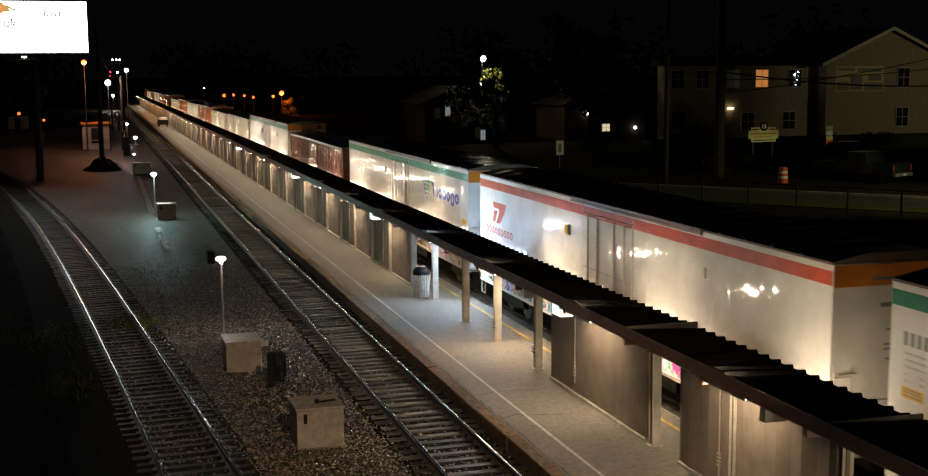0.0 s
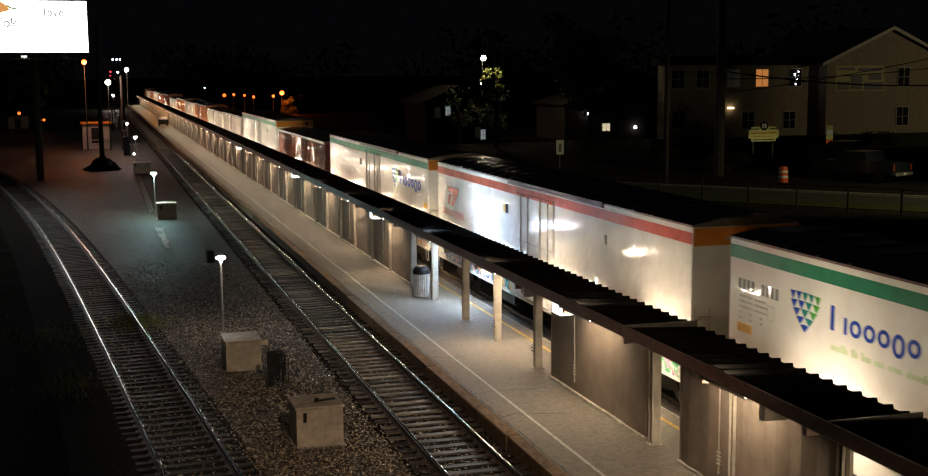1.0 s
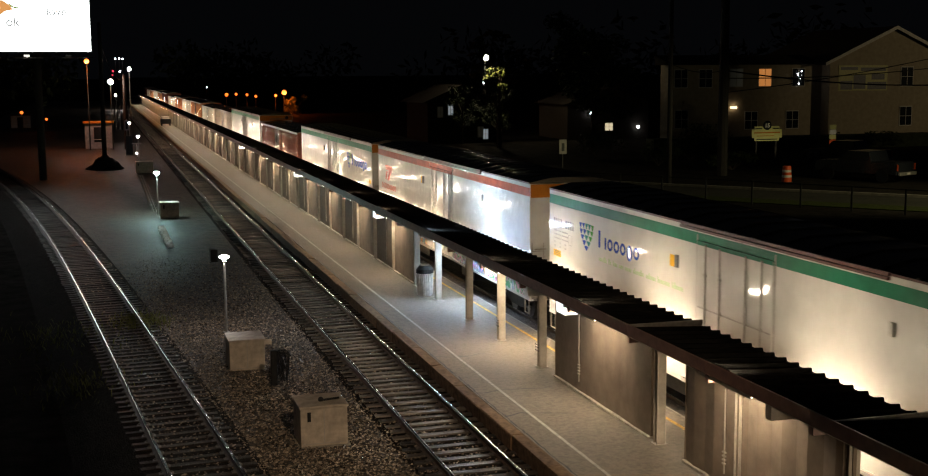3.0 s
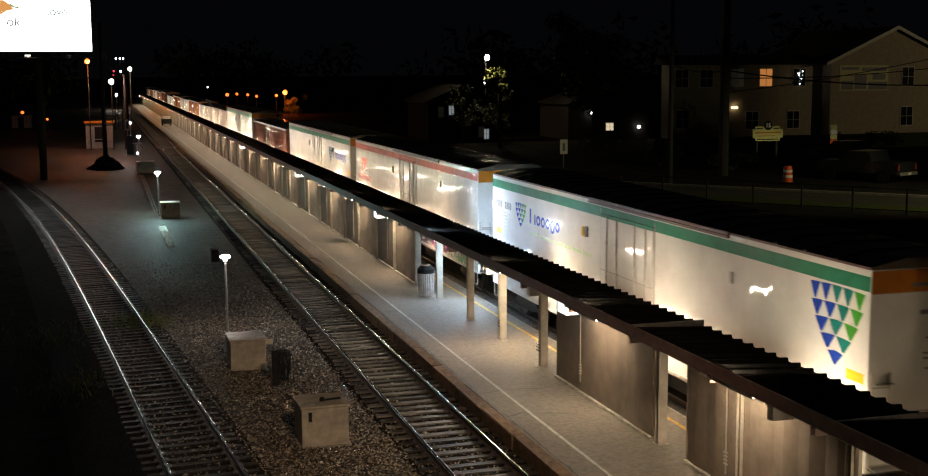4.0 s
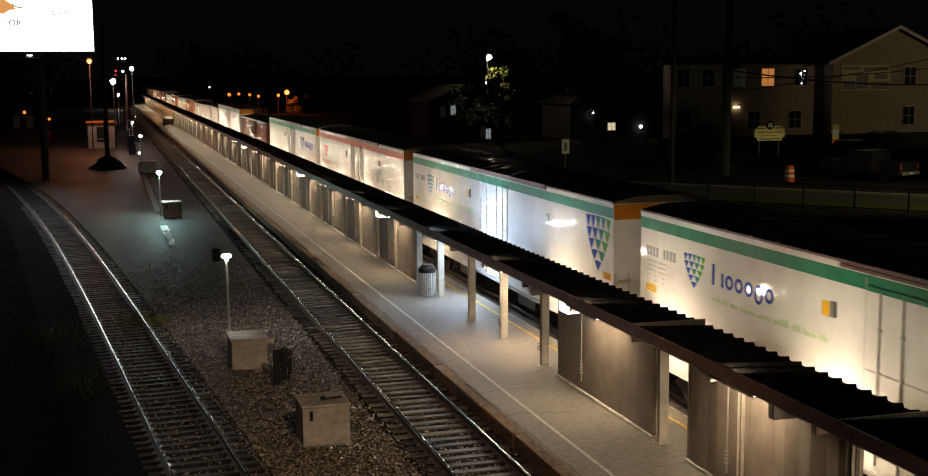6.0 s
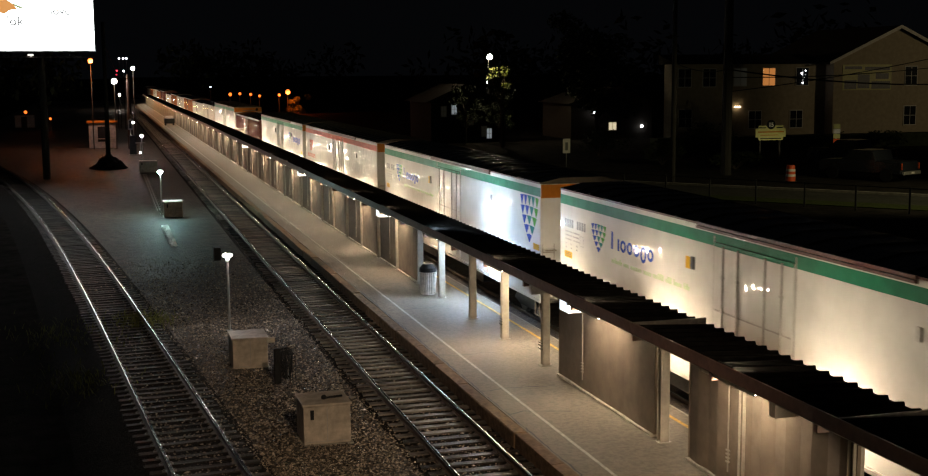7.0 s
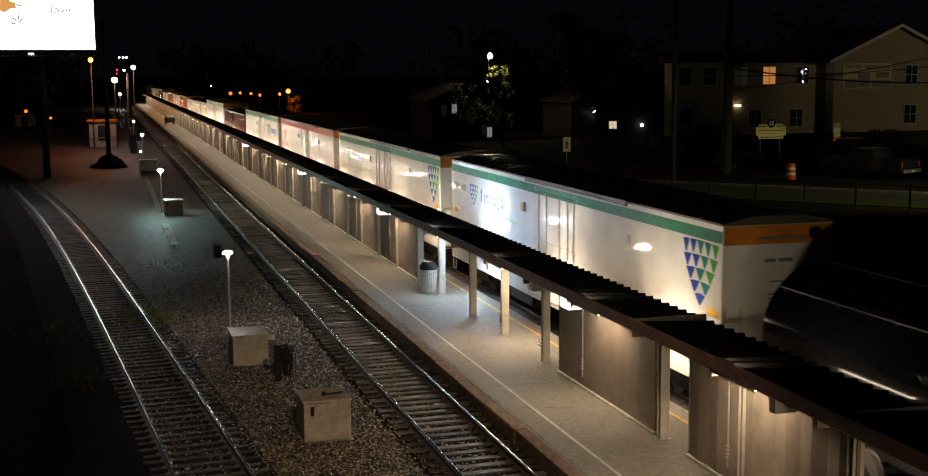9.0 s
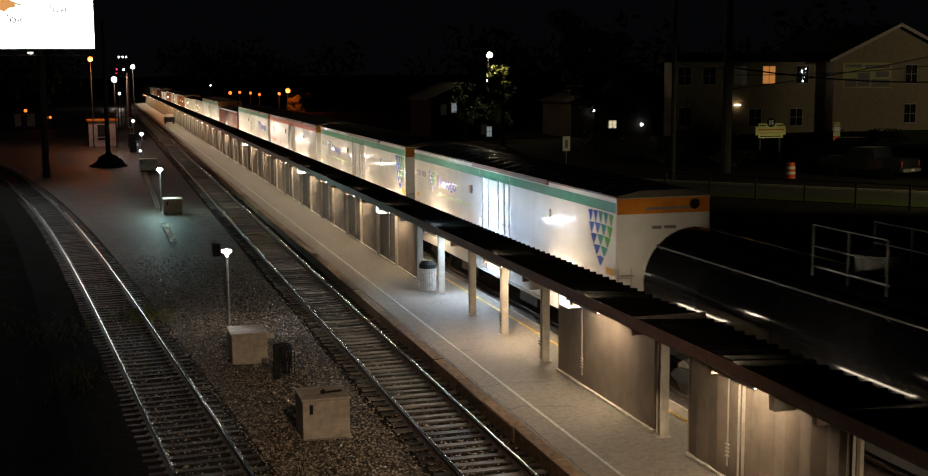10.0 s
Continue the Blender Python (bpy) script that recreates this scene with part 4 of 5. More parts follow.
def tank_car(label, y_lead, length, seed):
    car = thing("tank_car", label, "railway car", pose(XT, y_lead, 0), "cars of the freight train")
    R, zc, n = 1.47, 2.80, 40
    bm = bmesh.new()
    prof = [(-0.0, 0.05), (-0.02, 0.55), (-0.10, 1.0), (-0.28, 1.30), (-0.52, 1.47)]
    prof = prof + [(-length - a, r) for a, r in prof[::-1]]
    prof = [(y, r) if y > -length / 2 else (-length - (y + length), r) for y, r in prof]
    rings = [[bm.verts.new((r * math.cos(k * math.tau / n), y, zc + r * math.sin(k * math.tau / n))) for k in range(n)] for y, r in prof]
    for a, b in zip(rings, rings[1:]):
        for k in range(n):
            bm.faces.new((a[k], a[(k + 1) % n], b[(k + 1) % n], b[k]))
    bm.faces.new(rings[0])
    bm.faces.new(rings[-1])
    part("tank", bm, M_TANK, car, "glossy black cylindrical tank", soft=True)
    for y in (-length * 0.2, -length * 0.4, -length * 0.6, -length * 0.8):
        part("weld_band", tube(bmesh.new(), (0, y - 0.02, zc), (0, y + 0.02, zc), R + 0.006, n=40), M_TANK, car)
    mid = -length / 2
    bm = bmesh.new()
    tube(bm, (0, mid, zc + R - 0.05), (0, mid, zc + R + 0.42), 0.5, n=20)
    box(bm, -0.7, 0.7, mid - 1.3, mid + 1.3, zc + R - 0.02, zc + R + 0.03)
    part("dome", bm, M_BLACK, car, "black manway housing")
    for s in (-0.75, 0.75):
        bm = bmesh.new()
        for z in (0.45, 0.9):
            tube(bm, (s, mid - 1.3, zc + R + z), (s, mid + 1.3, zc + R + z), 0.02, n=6)
        for y in (-1.3, 0, 1.3):
            tube(bm, (s, mid + y, zc + R - 0.2), (s, mid + y, zc + R + 0.9), 0.02, n=6)
        part("railing", bm, M_WIRE, car, "dark safety railing on top")
    bm = bmesh.new()
    tube(bm, (-1.22, -length + 0.8, 3.83), (-1.22, -0.8, 3.83), 0.022, n=6)
    for k in range(9):
        y = -0.9 - (length - 1.8) * k / 8
        tube(bm, (-1.22, y, 3.83), (-1.10, y, 3.70), 0.015, n=5)
    part("side_rail", bm, M_BLACK, car, "thin dark side rail")
    bm = bmesh.new()
    for k in range(6):
        y = -0.7 - (length - 1.4) * k / 5
        box(bm, -HALF + 0.03, -HALF + 0.05, y - 0.16, y, 2.25, 2.36)
    part("reflector", bm, M_PLATE, car, "yellow reflector strips")
    part("underframe", boxes((-0.35, 0.35, -length - 0.3, 0.3, 0.65, 1.15), (-1.4, 1.4, -1.1, 0.3, 0.95, 1.1), (-1.4, 1.4, -length - 0.3, -length + 1.1, 0.95, 1.1)), M_BLACK, car)
    ladder(car, -HALF + 0.02, mid - 0.25, 0.7, 2.6, 0.5, "y", M_BLACK)["label"] = "black steel ladder"
    running_gear(car, length, True)
    CARS.append((car, y_lead))
    return car


reefer("white refrigerator car with green stripe, shield emblem near its door", 18.88, M_GREEN, 5)
reefer("white refrigerator car with green stripe, coupled before a tank car", 18.88 - 25.05, M_GREEN, 6)
reefer("dirty white refrigerator car with red stripe and graffiti", 43.95, M_RED, 3, livery="red", paint=M_CAR_WAVY)
reefer("white refrigerator car with green stripe and pink graffiti", 68.75, M_GREEN, 2, livery="tail_shield", paint=M_CAR_WAVY)
boxcar("brown steel boxcar with ribbed sides", 90.85, 19.9, M_BROWN, 1, rolls=True)
reefer("white refrigerator car with green stripe and yellow end", 115.2, M_GREEN, 8, livery="plain", rolls=False, paint=M_CAR_WAVY)
M_BOX_PALE = material("pale_boxcar_paint", (0.55, 0.5, 0.43), 0.45, spec=0.25, var=0.2, scale=2, wave=0.022, wscale=2.6, coat=0.85, wmap=(1.0, 1.4, 0.9))
M_BOX_RUST = material("orange_boxcar_paint", (0.36, 0.12, 0.04), 0.5, spec=0.25, var=0.3, scale=2, wave=0.022, wscale=2.6, coat=0.85, wmap=(1.0, 1.4, 0.9))
_y = 134.0
for _k, (_len, _m, _top, _lab) in enumerate(((17.0, M_BOX_PALE, 4.4, "pale grey boxcar with ribbed sides"), (18.2, M_BOX_PALE, 4.3, "pale boxcar with dirty ribbed sides"),
                                            (18.2, M_BOX_RUST, 4.5, "rust-orange boxcar with ribbed sides"), (18.2, M_BOX_PALE, 4.4, "pale grey boxcar with streaked sides"),
                                            (18.2, M_BOX_RUST, 4.5, "orange-brown boxcar with ribbed sides"), (22.0, M_BOX_PALE, 4.2, "long pale boxcar far along the train"),
                                            (18.2, M_BROWN, 4.6, "brown boxcar far along the train"), (18.2, M_BOX_RUST, 4.4, "orange-brown boxcar with streaked sides"), (18.2, M_BOX_PALE, 4.5, "pale boxcar with rust streaks"),
                                            (18.2, M_BOX_RUST, 4.4, "rust-coloured boxcar far along the train"), (18.2, M_BOX_PALE, 4.3, "pale grey boxcar far along the train"),
                                            (18.2, M_BROWN, 4.6, "brown boxcar near the head of the train"))):
    boxcar(_lab, _y, _len, _m, 20 + _k, top=_top)
    _y += 20.1 if _len < 20 else 23.9
tank_car("black tank car with a top railing, coupled behind a white car", -6.17 - 25.05 + 0.45, 17.6, 1)
tank_car("black tank car at the tail of the train", -6.17 - 25.05 - 19.0, 17.6, 2)

# way of the train along its track, by time
RUN = [(0.0, 0.0), (1.0, 5.95), (2.5, 15.0), (4.0, 24.08), (5.5, 33.25), (7.5, 45.5), (8.0, 48.65), (8.5, 51.84), (9.0, 55.0), (9.5, 58.1), (10.0, 61.2)]


def run_at(t):
    return float(np.interp(t, [a for a, b in RUN], [b for a, b in RUN]))


def motions():
    for car, y in CARS:
        walk(car, [(t, pose(XT, y + s, 0)) for t, s in RUN])
    for w, d in WHEELS:
        walk(w, [(k / 10, pose(0, d, 0.455) @ Matrix.Rotation(-run_at(k / 10) / 0.455, 4, "X")) for k in range(101)])

# ---------------------------------------------------------------- yard on the near side


def lamp_post(x, y, top, mat, label, base=-0.14, hood=False, head=0.17):
    p = thing("lamp_post", label, "lamp post", pose(x, y, base), "short lamp posts along the track")
    h = top - base
    bm = bmesh.new()
    tube(bm, (0, 0, 0), (0, 0, h - 0.22), 0.045, 0.04, n=10)
    box(bm, -0.1, 0.1, -0.1, 0.1, 0, 0.02)
    part("pole", bm, M_GALV, p)
    bm = bmesh.new()
    tube(bm, (0, 0, h + 0.086), (0, 0, h + 0.14), head * 0.8, 0.05, n=16)
    part("cap", bm, M_STEEL, p, "shallow metal cap")
    bm = bmesh.new()
    ball(bm, (0, 0, h + 0.0), head, sz=0.42, n=16)
    tube(bm, (0, 0, h - 0.16), (0, 0, h - 0.03), 0.05, 0.06, n=10)
    part("lamp_glass", bm, mat, p, "glowing glass")
    if hood:
        part("control_box", boxes((-0.46, -0.24, -0.3, 0.3, h - 0.12, h + 0.30)), M_BLACK, p, "dark control box")
    return p


def cabinet(x, y, w, d, h, label, base=-0.16, turn=0.0, dents=True):
    c = thing("equipment_cabinet", label, "cabinet", pose(x, y, base, rz=turn), "metal cabinets along the track")
    bm = bevelled(boxes((-w / 2, w / 2, 0, d, 0.0, h - 0.06)), 0.012)
    part("body", bm, M_BOX, c)
    bm = boxes((-w / 2 - 0.03, w / 2 + 0.03, -0.03, d + 0.03, h - 0.058, h))
    bevelled(bm, 0.012)
    part("lid", bm, M_BOX, c, "overhanging metal lid")
    if dents:
        part("latch", boxes((-w / 2 + 0.16, -w / 2 + 0.24, -0.045, -0.004, h - 0.36, h - 0.14)), M_BLACK, c, "dark hasp")
    part("seam", boxes((-w / 2 + 0.06, w / 2 - 0.06, -0.006, -0.001, 0.06, 0.072), (-0.008, 0.008, -0.006, -0.001, 0.08, h - 0.1)), M_SEAM, c)
    part("plinth", boxes((-w / 2 - 0.06, w / 2 + 0.06, -0.05, d + 0.05, -0.06, 0.0)), M_CONC, c, "concrete plinth")
    return c


M_LAMP_A = glow("white_lamp_glow", (1.0, 0.90, 0.82), 120)
M_LAMP_B = glow("cold_lamp_glow", (0.60, 0.98, 0.93), 900)
M_LAMP_V = glow("violet_lamp_glow", (0.88, 0.82, 1.0), 150)
lamp_post(-3.09, 42.0, 2.45, M_LAMP_A, "short galvanised lamp post beside a cabinet, lit white", hood=True)
lamp_post(-3.6, 79.0, 2.5, M_LAMP_B, "short lamp post lit cold white over the gravel")
lamp_post(-3.2, 126.0, 2.5, M_LAMP_V, "short lamp post lit violet white, far along the track")
lamp_post(-3.1, 161.5, 2.5, M_LAMP_A, "short lamp post near a tall pole, lit white")
a = cabinet(-3.03, 36.35, 1.04, 1.2, 0.93, "scuffed grey-tan metal cabinet standing on gravel beside a lamp post", dents=False)
part("flap", boxes((0.56, 0.80, 0.55, 0.58, 0.62, 0.78)), M_BOX, a, "small open flap")
b = cabinet(-2.17, 28.2, 1.12, 1.12, 0.98, "scuffed tan metal cabinet with a dark handle on its lid")
bm = bmesh.new()
ball(bm, (0.0, 0.42, 1.02), 0.07, n=10)
tube(bm, (0.02, 0.42, 1.0), (0.46, 0.52, 1.0), 0.03, n=6)
part("handle", bm, M_BLACK, b, "dark lid handle")
cabinet(-2.97, 77.2, 1.1, 1.1, 0.95, "pale metal cabinet on gravel below a cold lamp")
cabinet(-3.1, 113.5, 1.5, 1.1, 1.0, "low metal cabinet further along the track")

# chopped post with a bundle of loose cables
s = thing("cable_stub", "black chopped post with a tangled bundle of cables", "cable bundle", pose(-2.52, 34.3, -0.16))
part("post", bevelled(boxes((-0.09, 0.09, -0.08, 0.08, 0, 1.02)), 0.015), M_BLACK, s)
r = random.Random(8)
for k in range(26):
    cu = bpy.data.curves.new("cable", "CURVE")
    cu.dimensions, cu.bevel_depth, cu.bevel_resolution = "3D", 0.011, 1
    sp = cu.splines.new("BEZIER")
    sp.bezier_points.add(2)
    x0, yy = r.uniform(0.06, 0.3), r.uniform(-0.12, 0.12)
    for q, c in zip(sp.bezier_points, ((x0, yy, r.uniform(0.1, 0.5)), (x0 + r.uniform(-0.05, 0.1), yy, r.uniform(0.85, 1.02)), (x0 + r.uniform(0.02, 0.25), yy + r.uniform(-0.1, 0.1), r.uniform(0.02, 0.4)))):
        q.co = c
        q.handle_left_type = q.handle_right_type = "AUTO"
    cu.materials.append(M_WIRE)
    ob = new("cable", cu)
    ob.parent = s
solid("marker_rod", tube(bmesh.new(), (0, 0, 0), (0.02, 0.02, 0.62), 0.022, n=6), M_RAIL, "rusty iron rod standing in gravel", "rod", pose(-2.05, 30.9, -0.16))

# ladder-like cable tray and a crumpled pale strip on the ground
t = thing("cable_tray", "pale ladder-shaped cable tray lying on the ground", "cable tray", pose(-3.7, 80.5, -0.13))
for x in (-0.08, 0.08):
    bm = bmesh.new()
    tube(bm, (x, 0, 0.04), (x + 0.15, 30, 0.04), 0.025, n=5)
    part("side_bar", bm, M_GALV, t)
rung = mesh_of("rung", tube(bmesh.new(), (-0.22, 0, 0.05), (0.22, 0, 0.05), 0.03, n=5), M_GALV)
for k in range(20):
    piece("rung", rung, t, pose(0.0075 * k, 1 + 1.5 * k, 0, rz=random.uniform(-8, 8)))
bm = bmesh.new()
rows = []
for k in range(34):
    y = 63.0 + 9.3 * k / 33
    rows.append([bm.verts.new((-3.74 - 0.03 * (y - 63) / 9 + u + r.uniform(-0.03, 0.03), y, -0.13 + r.uniform(0.02, 0.17))) for u in (-0.2, -0.07, 0.07, 0.2)])
for p, q in zip(rows, rows[1:]):
    for k in range(3):
        bm.faces.new((p[k], p[k + 1], q[k + 1], q[k]))
solid("plastic_sheet", bm, M_REFLECT, "crumpled strip of pale plastic sheet on gravel", "plastic sheet")


def weeds(cx, cy, spread, n, seed, label, h=0.25):
    r = random.Random(seed)
    bm = bmesh.new()
    for k in range(n):
        x, y = cx + r.gauss(0, spread), cy + r.gauss(0, spread * 1.6)
        a, l = r.uniform(0, math.tau), r.uniform(0.4, 1) * h
        d = Vector((math.cos(a), math.sin(a), 0))
        w = Vector((-d.y, d.x, 0)) * 0.012
        p = Vector((x, y, -0.14))
        q = p + d * l * 0.4 + Vector((0, 0, l * 0.7))
        e = p + d * l * 0.9 + Vector((0, 0, l))
        bm.faces.new([bm.verts.new(v) for v in (p - w, p + w, q + w * 0.8, q - w * 0.8)])
        bm.faces.new([bm.verts.new(v) for v in (q - w * 0.8, q + w * 0.8, e)])
    solid("weeds", bm, M_WEED, label, "weeds", kind="stuff")


weeds(-5.9, 44.5, 0.5, 700, 1, "yellow-green weeds growing between the side track rails")
weeds(-8.2, 43.0, 1.0, 350, 2, "sparse weeds beside the curving side track")
weeds(-7.9, 36.0, 0.7, 250, 3, "sparse weeds beside the curving side track")

# ---------------------------------------------------------------- far left
M_WIN_LAMP = glow("billboard_lamp_glow", (1.0, 0.95, 0.85), 1.2)
bb = thing("billboard", "brightly lit white advertising billboard on a steel frame", "billboard", pose(-14.6, 108, 10.45))
m = bpy.data.materials.new("lit_poster")
m.use_nodes = True
_n, _l = m.node_tree.nodes, m.node_tree.links
_tc, _nz, _mr, _p = _n.new("ShaderNodeTexCoord"), _n.new("ShaderNodeTexGradient"), _n.new("ShaderNodeValToRGB"), _n["Principled BSDF"]
_l.new(_tc.outputs["Generated"], _nz.inputs[0])
_mr.color_ramp.elements[0].color, _mr.color_ramp.elements[1].color = (1, 1, 1, 1), (0.86, 0.92, 0.88, 1)
_l.new(_nz.outputs[0], _mr.inputs[0])
_l.new(_mr.outputs[0], _p.inputs["Emission Color"])
_p.inputs["Emission Strength"].default_value = 5.0
part("poster", boxes((-7.4, 7.4, -0.01, 0.02, 0, 4.15)), m, bb, "glowing white poster")
part("frame", boxes((-7.5, 7.5, 0.021, 0.5, -0.1, 4.25)), M_BLACK, bb, "dark frame")
M_PRINT_O = glow("orange_print", (0.95, 0.42, 0.12), 0.75)
M_PRINT_G = glow("green_print", (0.35, 0.5, 0.15), 0.6)


def lettering(parent, body, size, m, mat, label):
    cu = bpy.data.curves.new("lettering", "FONT")
    cu.body, cu.size, cu.extrude, cu.offset, cu.fill_mode = body, size, 0.003, 0.012, "BOTH"
    cu.materials.append(mat)
    src = new("lettering", cu)
    me = bpy.data.meshes.new_from_object(src.evaluated_get(bpy.context.evaluated_depsgraph_get()))
    bpy.data.objects.remove(src)
    ob = new("lettering", me)
    ob.parent = parent
    ob.matrix_local = m
    ob["label"] = label
    return ob


M_PRINT_W = glow("pale_grey_print", (0.5, 0.51, 0.52), 0.35)
lettering(bb, "love", 0.95, pose(4.0, -0.02, 2.92, rx=90), M_PRINT_W, "grey word on the poster")
lettering(bb, "'ok", 1.05, pose(0.65, -0.02, 2.05, rx=90), M_PRINT_W, "grey letters on the poster")
bm = bmesh.new()
prism(bm, [(-0.6, 4.12), (0.7, 4.12), (1.2, 3.75), (1.5, 3.35), (0.9, 3.25), (0.5, 2.95), (0.1, 3.1), (-0.3, 2.9), (-0.7, 3.2)], "y", -0.014, -0.011)
part("picture", bm, M_PRINT_O, bb, "orange patch of a picture")
bm = bmesh.new()
prism(bm, [(-1.0, 4.12), (-0.65, 4.12), (-0.75, 3.2), (-0.9, 2.5), (-1.05, 3.2)], "y", -0.014, -0.011)
prism(bm, [(1.1, 3.9), (1.6, 3.6), (2.3, 3.5), (1.7, 3.42), (1.3, 3.6)], "y", -0.014, -0.011)
part("picture", bm, M_PRINT_G, bb, "green patch of a picture")
part("catwalk", boxes((-7.5, 7.5, -0.9, 0.0, -0.55, -0.48)), M_STEEL, bb, "steel catwalk")
for x in (-5.4, -1.6, 2.4, 5.6):
    bm = boxes((x - 0.02, x + 0.02, -1.2, 0, -0.47, -0.43), (x - 0.22, x + 0.22, -1.35, -1.05, -0.42, -0.28))
    part("floodlight", bm, M_WIN_LAMP if x in (2.4,) else M_STEEL, bb, "small floodlight under the poster")
for x in (-4.5, 3.1):
    part("column", tube(bmesh.new(), (x, 0.7, -10.8), (x, 0.7, 2.5), 0.3, n=12), M_POLE, bb, "dark steel column")


def utility_pole(x, y, z, h, rad, label, arms=1):
    p = thing("utility_pole", label, "utility pole", pose(x, y, z), "utility poles")
    part("pole", tube(bmesh.new(), (0, 0, 0), (0, 0, h), rad, rad * 0.7, n=10), M_POLE, p)
    for k in range(arms):
        part("crossarm", boxes((-1.1, 1.1, -rad - 0.1, -rad - 0.005, h - 0.7 - 0.8 * k, h - 0.58 - 0.8 * k)), M_POLE, p, "timber crossarm")
    return p


utility_pole(-6.45, 119.6, -0.32, 13.6, 0.24, "tall dark timber utility pole beside the shed", 0)
utility_pole(-3.75, 150, -0.32, 8.8, 0.3, "dark timber pole carrying a lamp", 0)
sh = thing("shed", "small pale sheet-metal trackside shed with a dark doorway", "shed", pose(-6.85, 153, -0.32))
part("wall", boxes((-1.55, 1.55, 0, 2.4, 0, 3.1)), M_SHED, sh)
part("roof", bevelled(boxes((-1.75, 1.75, -0.2, 2.6, 3.105, 3.35)), 0.03), M_ORANGE, sh, "yellowish flat roof edge")
part("door", boxes((-0.55, 0.4, -0.03, -0.002, 0.9, 2.7)), M_GLASS_DARK, sh, "dark opening")
part("rail", boxes((-1.6, 1.6, -0.06, -0.035, 1.2, 1.28)), M_GALV, sh)

# relay equipment beside the main track
rc = thing("relay_cabinet", "tall black relay cabinet with a pale framed plate", "cabinet", pose(-3.75, 138.4, -0.2))
part("body", bevelled(boxes((-0.36, 0.36, 0, 0.6, 0.12, 2.15)), 0.02), M_BLACK, rc)
part("plinth", boxes((-0.42, 0.42, -0.05, 0.65, 0, 0.118)), M_CONC, rc, "concrete plinth")
part("door", boxes((-0.31, 0.31, -0.022, -0.002, 0.2, 2.05)), M_BLACK, rc)
part("mast", tube(bmesh.new(), (-0.2, 0.3, 2.15), (-0.2, 0.3, 3.9), 0.05, n=8), M_GALV, rc, "grey pipe mast")
part("plate", boxes((-0.42, 0.02, 0.2, 0.24, 2.75, 3.85)), M_SHED, rc, "pale framed plate")
part("plate_inset", boxes((-0.33, -0.07, 0.19, 0.198, 2.9, 3.7)), M_BLACK, rc)
st = thing("equipment_stand", "T-shaped galvanised pipe stand beside the track", "stand", pose(-3.05, 136.5, -0.2))
part("post", tube(bmesh.new(), (0, 0, 0), (0, 0, 1.42), 0.05, n=8), M_GALV, st)
part("crossbar", tube(bmesh.new(), (-0.5, 0, 1.45), (0.5, 0, 1.45), 0.05, n=8), M_GALV, st)
gl = thing("ground_lamp", "small lit white lamp low beside the track", "lamp", pose(-3.1, 136.0, -0.2))
part("stem", tube(bmesh.new(), (0, 0, 0), (0, 0, 0.35), 0.04, n=8), M_STEEL, gl)
part("lamp_glass", ball(bmesh.new(), (0, 0, 0.42), 0.13, n=10), glow("ground_lamp_glow", (0.95, 0.95, 1.0), 6), gl)
sb = thing("shed", "small pale flat-roofed shed far across the yard", "shed", pose(-19.0, 216, -0.32))
part("wall", boxes((-1.5, 1.5, 0, 2.6, 0, 2.2)), M_SHED, sb)
part("roof", bevelled(boxes((-1.65, 1.65, -0.2, 2.8, 2.205, 2.36)), 0.03), M_SHINGLE, sb, "dark flat roof")
part("door", boxes((-0.5, 0.4, -0.03, -0.002, 0.02, 1.95)), M_GLASS_DARK, sb, "dark door")

# heap of earth round the foot of the tall pole, and the yard road behind it
r = random.Random(31)
bm = bmesh.new()
NR, NA = 7, 26
top = bm.verts.new((0, 0, 1.15))
rings = []
for i in range(1, NR + 1):
    f = i / NR
    rings.append([bm.verts.new((2.0 * f * math.cos(6.2832 * k / NA) * r.uniform(0.92, 1.08), 2.6 * f * math.sin(6.2832 * k / NA) * r.uniform(0.92, 1.08),
                                max(-0.05, 1.15 * (1 - f * f) ** 1.3 * (1 + 0.3 * math.sin(3 * 6.2832 * k / NA + 2 * i)) + r.uniform(-0.08, 0.08) * (1 - f) - (0.05 if i == NR else 0)))) for k in range(NA)])
for k in range(NA):
    bm.faces.new((top, rings[0][k], rings[0][(k + 1) % NA]))
    for i in range(NR - 1):
        bm.faces.new((rings[i][k], rings[i + 1][k], rings[i + 1][(k + 1) % NA], rings[i][(k + 1) % NA]))
ob = solid("earth_mound", bm, M_DIRT, "low dark mound of earth at the pole's foot", "mound", soft=True)
ob.location = (-6.45, 119.6, -0.33)
bm = bmesh.new()
a = [(-7.0, 123.5), (-9.9, 124.5), (-12.6, 121.0), (-15.8, 113.5), (-22, 102)]
b = [(-7.0, 128.5), (-10.2, 138.0), (-14.7, 155.0), (-19.8, 172.0), (-30, 200)]
va = [bm.verts.new((x, y, -0.315)) for x, y in a]
vb = [bm.verts.new((x, y, -0.315)) for x, y in b]
for k in range(4):
    bm.faces.new((va[k], va[k + 1], vb[k + 1], vb[k]))
solid("road", bm, M_YARD, "worn pale gravel drive across the railway yard", "road", kind="structure")


